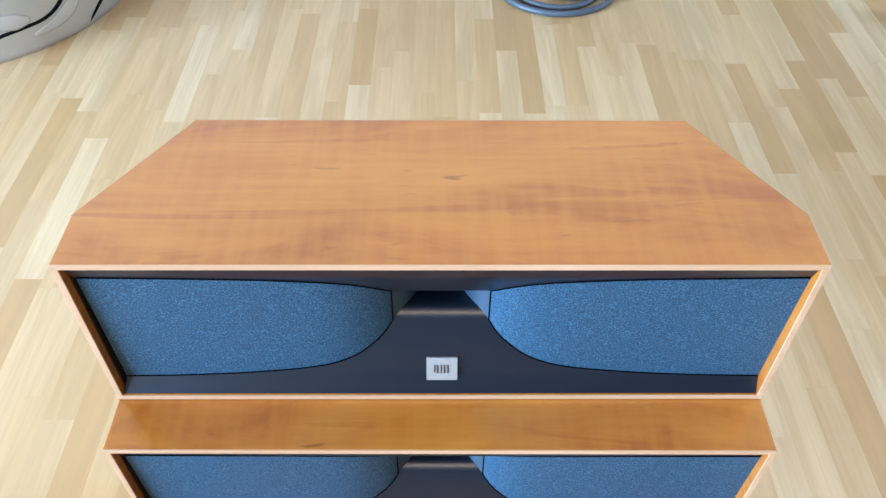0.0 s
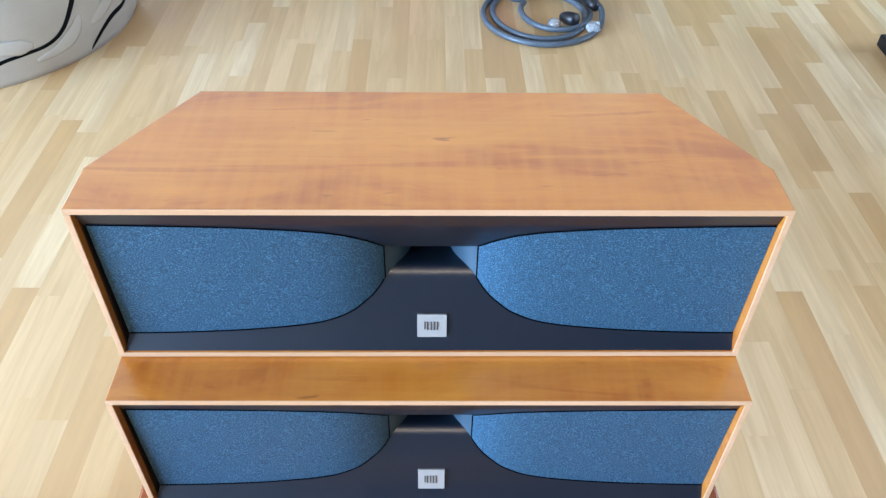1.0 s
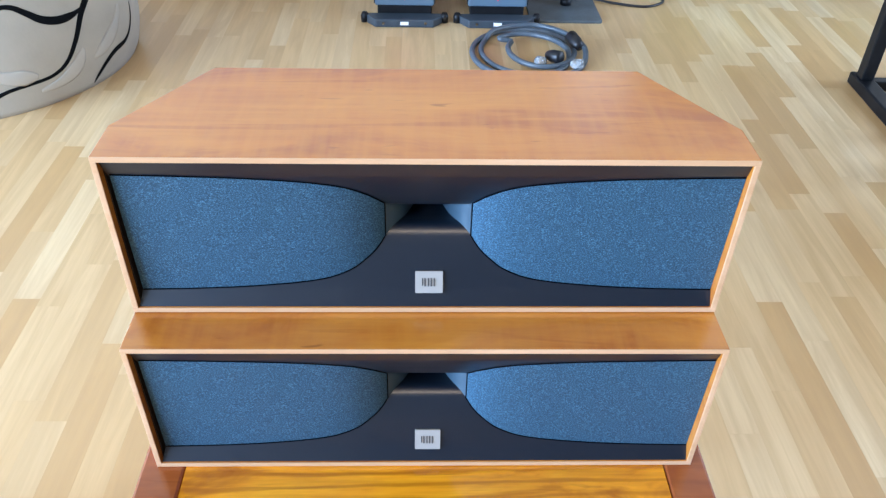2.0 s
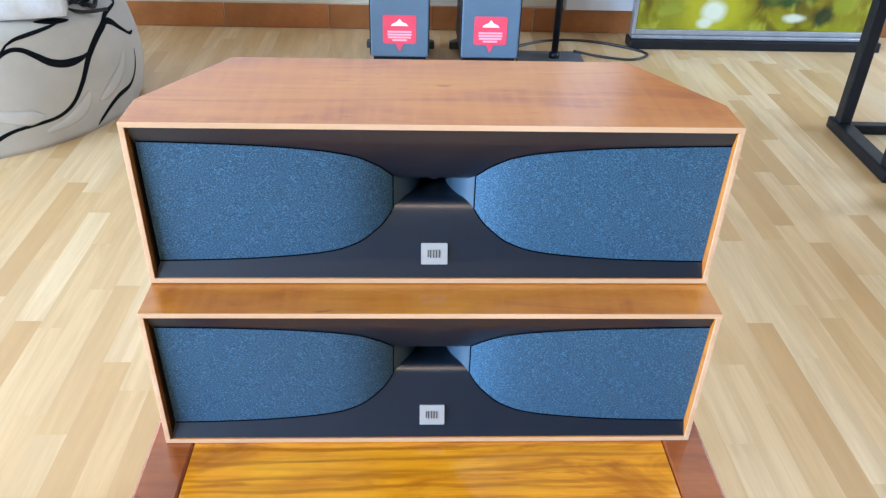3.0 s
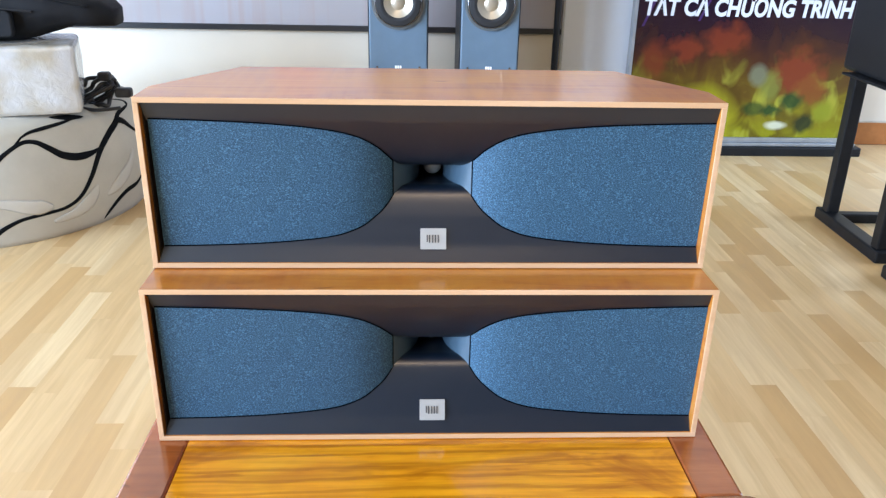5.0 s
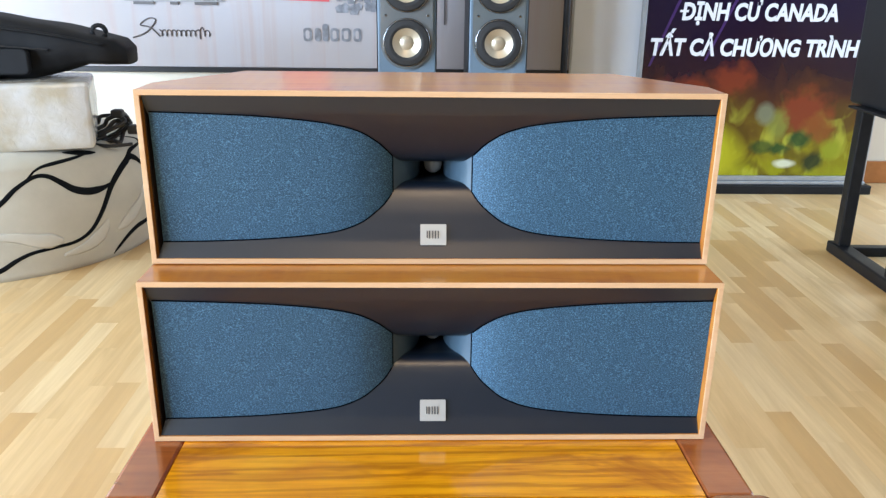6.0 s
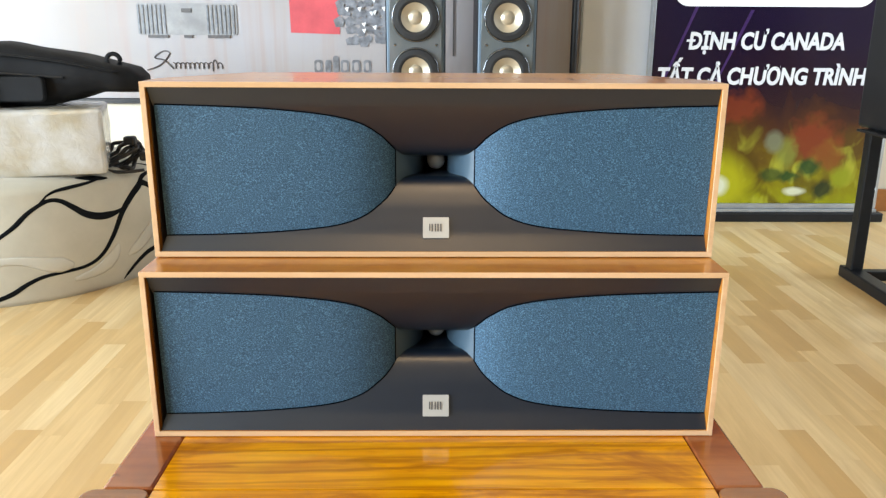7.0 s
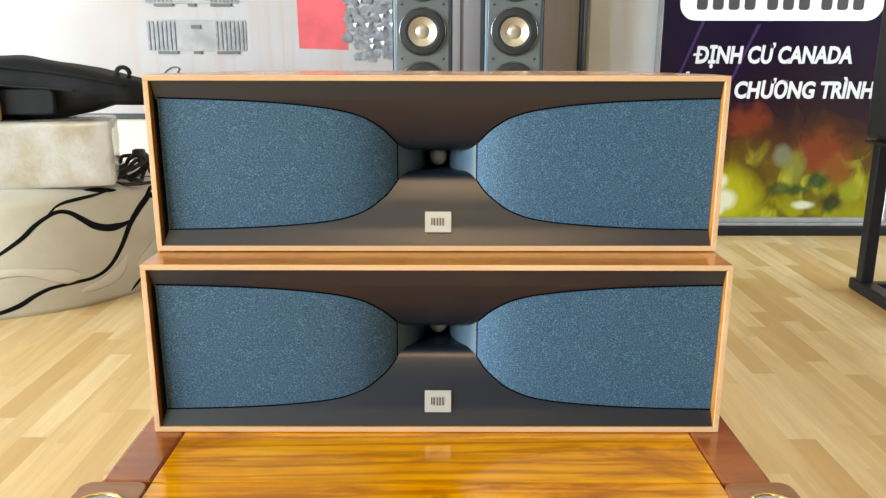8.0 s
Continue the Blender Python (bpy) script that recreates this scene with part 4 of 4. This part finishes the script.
bag = thing("black_bag", "black padded nylon bag lying on the wrapped carton", "bag", pose(-1.00, 1.425, PH + 0.146, 0, 0, 6))
rows = []
for i in range(29):
    s = i / 28
    x = -0.36 + 0.625 * s
    z0 = 0.028 * min(1, max(0, s - 0.60) / 0.25) ** 2
    hh = 0.160 - 0.020 * s - 0.055 * max(0, (s - 0.5) / 0.5) ** 1.2 - z0
    hh *= min(1, 0.75 + 7 * (1 - s))
    dd = (0.122 - 0.03 * s) * min(1, 0.6 + 7 * (1 - s))
    ring = []
    for j in range(20):
        q = 2 * math.pi * j / 20
        cx, cz = math.copysign(abs(math.cos(q)) ** 0.42, math.cos(q)), math.copysign(abs(math.sin(q)) ** 0.42, math.sin(q))
        w = 1 + 0.10 * noise.noise(Vector((x * 9, cx * 1.5, cz * 1.5)))
        ring.append((x, cx * dd * w, z0 + hh * 0.5 * (1 + cz * w)))
    rows.append(ring)
bm = grid(rows, closed=True)
bmesh.ops.holes_fill(bm, edges=bm.edges, sides=24)
part("body", bm, BAGCLOTH, bag, "black padded nylon", True)
part("strap", tube(spline([(-0.30, -0.120, 0.138), (-0.15, -0.116, 0.132), (0.0, -0.108, 0.118), (0.12, -0.100, 0.100), (0.22, -0.088, 0.078)], 6), 0.010, 6, flat=0.4), BAGCLOTH, bag, "black webbing strap", True)
part("loop", tube([(0.205 + 0.016 * math.cos(q), -0.05, 0.106 + 0.016 * math.sin(q)) for q in (2 * math.pi * i / 16 for i in range(16))], 0.006, 6, True), BAGCLOTH, bag, "black carrying loop", True)
part("flap", slab([(-0.13, -0.035), (-0.095, 0.05), (-0.055, 0.085), (-0.085, 0.0)], -0.136, -0.126, 0.003), BAGCLOTH, bag, "black hanging flap")
part("pocket", slab(rounded(-0.24, 0.06, 0.012, 0.072, 0.012, 3)[::-1], -0.126, -0.106, 0.004), BAGCLOTH, bag, "flat black front pocket")
part("zip", tube(spline([(-0.34, -0.124, 0.085), (-0.1, -0.119, 0.082), (0.1, -0.108, 0.068)], 6), 0.003, 5), PLUG, bag)
tan = thing("tan_board", "tan orange board tucked under the black bag", "board", pose(-1.065, 1.275, PH + 0.1455, 0, 0, 8))
part("board", box(-0.14, 0.02, 0.0, 0.012, 0.0, 0.088, 0.003, 2), ORANGE, tan, "tan orange board")

bundle = thing("cable_bundle", "black power cable bundled up on the pouf", "cable", pose(-0.805, 1.43, PH - 0.030))
rb = random.Random(3)
for k in range(4):
    pts = []
    for i in range(14):
        q = 2 * math.pi * i / 14
        pts.append((0.040 * math.cos(q) + rb.uniform(-0.010, 0.010), 0.030 * math.sin(q + k) + rb.uniform(-0.01, 0.01), 0.040 + 0.030 * math.sin(q * 1 + k * 0.6) + rb.uniform(-0.006, 0.006)))
    part("loop", tube(spline(pts, 4, True), 0.0055, 6, True), PLUG, bundle, "", True)
part("plug", box(0.045, 0.085, -0.014, 0.014, 0.028, 0.052, 0.006, 2), PLUG, bundle, "black moulded plug")
part("plug", box(0.010, 0.040, -0.020, 0.006, 0.070, 0.092, 0.006, 2), PLUG, bundle, "black moulded plug")
part("tail", tube(spline([(0.0, -0.03, 0.03), (-0.03, -0.05, 0.014), (0.02, -0.07, 0.010), (0.07, -0.05, 0.012)], 6), 0.0045, 6), PLUG, bundle, "", True)

# ---- coiled cable on the floor ----
coil = thing("coiled_cable", "thick grey power cable coiled on the floor with black plugs", "cable", pose(0.280, 1.525, 0))
pts = []
for i in range(60):
    q = radians(35 + i * 14.0)
    rx, ry = (0.150, 0.158) if i < 30 else (0.146 - 0.0016 * (i - 30), 0.150 - 0.0018 * (i - 30))
    off = 0.0 if i < 26 else 0.012 * math.sin((i - 26) * 0.2)
    pts.append((rx * math.cos(q) + off, ry * math.sin(q) + off, 0.0078 + (0.012 if 22 < i < 34 or i > 48 else 0.0)))
for q in range(150, 470, 20):
    a = radians(q)
    pts.append((0.035 + 0.088 * math.cos(a), 0.015 + 0.105 * math.sin(a), 0.012))
part("cord", tube(spline(pts, 4), 0.0074, 8), CABLE, coil, "thick grey cable jacket", True)
part("plug", lathe([(0, 0.0), (0.010, 0.0), (0.013, 0.006), (0.0165, 0.020), (0.0165, 0.044), (0.013, 0.048), (0, 0.048)], 20), PLUG, coil, "black moulded plug", True, pose(0.045, -0.035, 0.020, 80, 0, 40))
part("plug_cap", lathe([(0, 0.0), (0.0155, 0.0), (0.0155, 0.018), (0, 0.018)], 20), CLEAR, coil, "clear plug cover", True, pose(0.017, -0.065, 0.014, 80, 0, 40))
part("plug", lathe([(0, 0.0), (0.010, 0.0), (0.014, 0.010), (0.0175, 0.024), (0.0175, 0.055), (0.010, 0.060), (0, 0.060)], 20), PLUG, coil, "black moulded plug", True, pose(0.137, 0.008, 0.022, 80, 0, 200))
bm = bmesh.new()
bmesh.ops.create_icosphere(bm, subdivisions=2, radius=0.019)
for vtx in bm.verts:
    vtx.co *= 1 + 0.35 * noise.noise(vtx.co * 90)
    vtx.co.z *= 0.7
part("tie", bm, CLEAR, coil, "crumpled clear tie", False, pose(0.118, -0.085, 0.018))


# ---- baseboard tiles and floor strips ----
tile_mesh = mesh_of(box(0.0012, 0.3458, -0.0035, 0, 0.001, 0.082, 0.0015, 1), TILE)
x = -0.644 - 0.347 * 5
while x < XE - 0.347:
    ob = new("tile", tile_mesh)
    ob.parent = bb
    ob.location = (x, YN - 0.0103, 0)
    x += 0.347

rs = random.Random(11)
SW, SL = 0.0445, 0.36
flr = bpy.data.objects["floor"]
strip_mesh = {}
rest_v, rest_f = [], []
near = []
col = 0
x = XW + 0.002
while x + SW < XE:
    y = YS + 0.002 - rs.uniform(0, SL)
    while y < YN - 0.012:
        ln = rs.choice((0.26, 0.31, 0.36, 0.36, 0.42))
        y0, y1 = max(y, YS + 0.002), min(y + ln, YN - 0.012)
        if y1 - y0 > 0.02:
            if abs(x) < 1.10 and y0 > 0.30 and y1 < 1.95 or (0.26 < abs(x) < 0.8 and y0 > -0.1 and y1 < 1.9):
                near.append((x, y0, y1 - y0))
            else:
                b = len(rest_v)
                g = 0.00005
                xa, xb, ya, yb = x + g, x + SW - g, y0 + g, y1 - g
                rest_v += [(xa, ya, 0), (xb, ya, 0), (xb, yb, 0), (xa, yb, 0), (xa, ya, -0.0035), (xb, ya, -0.0035), (xb, yb, -0.0035), (xa, yb, -0.0035)]
                rest_f += [(b, b + 1, b + 2, b + 3), (b, b + 4, b + 5, b + 1), (b + 1, b + 5, b + 6, b + 2), (b + 2, b + 6, b + 7, b + 3), (b + 3, b + 7, b + 4, b)]
        y += ln
    x += SW
me = bpy.data.meshes.new("strips")
me.from_pydata(rest_v, [], rest_f)
me.materials.append(STRIP)
ob = new("far_strips", me)
ob.parent = flr
ob["kind"] = "stuff"
for x, y0, ln in near:
    key = round(ln, 2)
    if key not in strip_mesh:
        strip_mesh[key] = mesh_of(box(0.00005, SW - 0.00005, 0.00005, key - 0.00005, -0.0035, 0.0), STRIP)
    ob = new("floor_strip", strip_mesh[key])
    ob.parent = flr
    ob.location = (x, y0, 0)
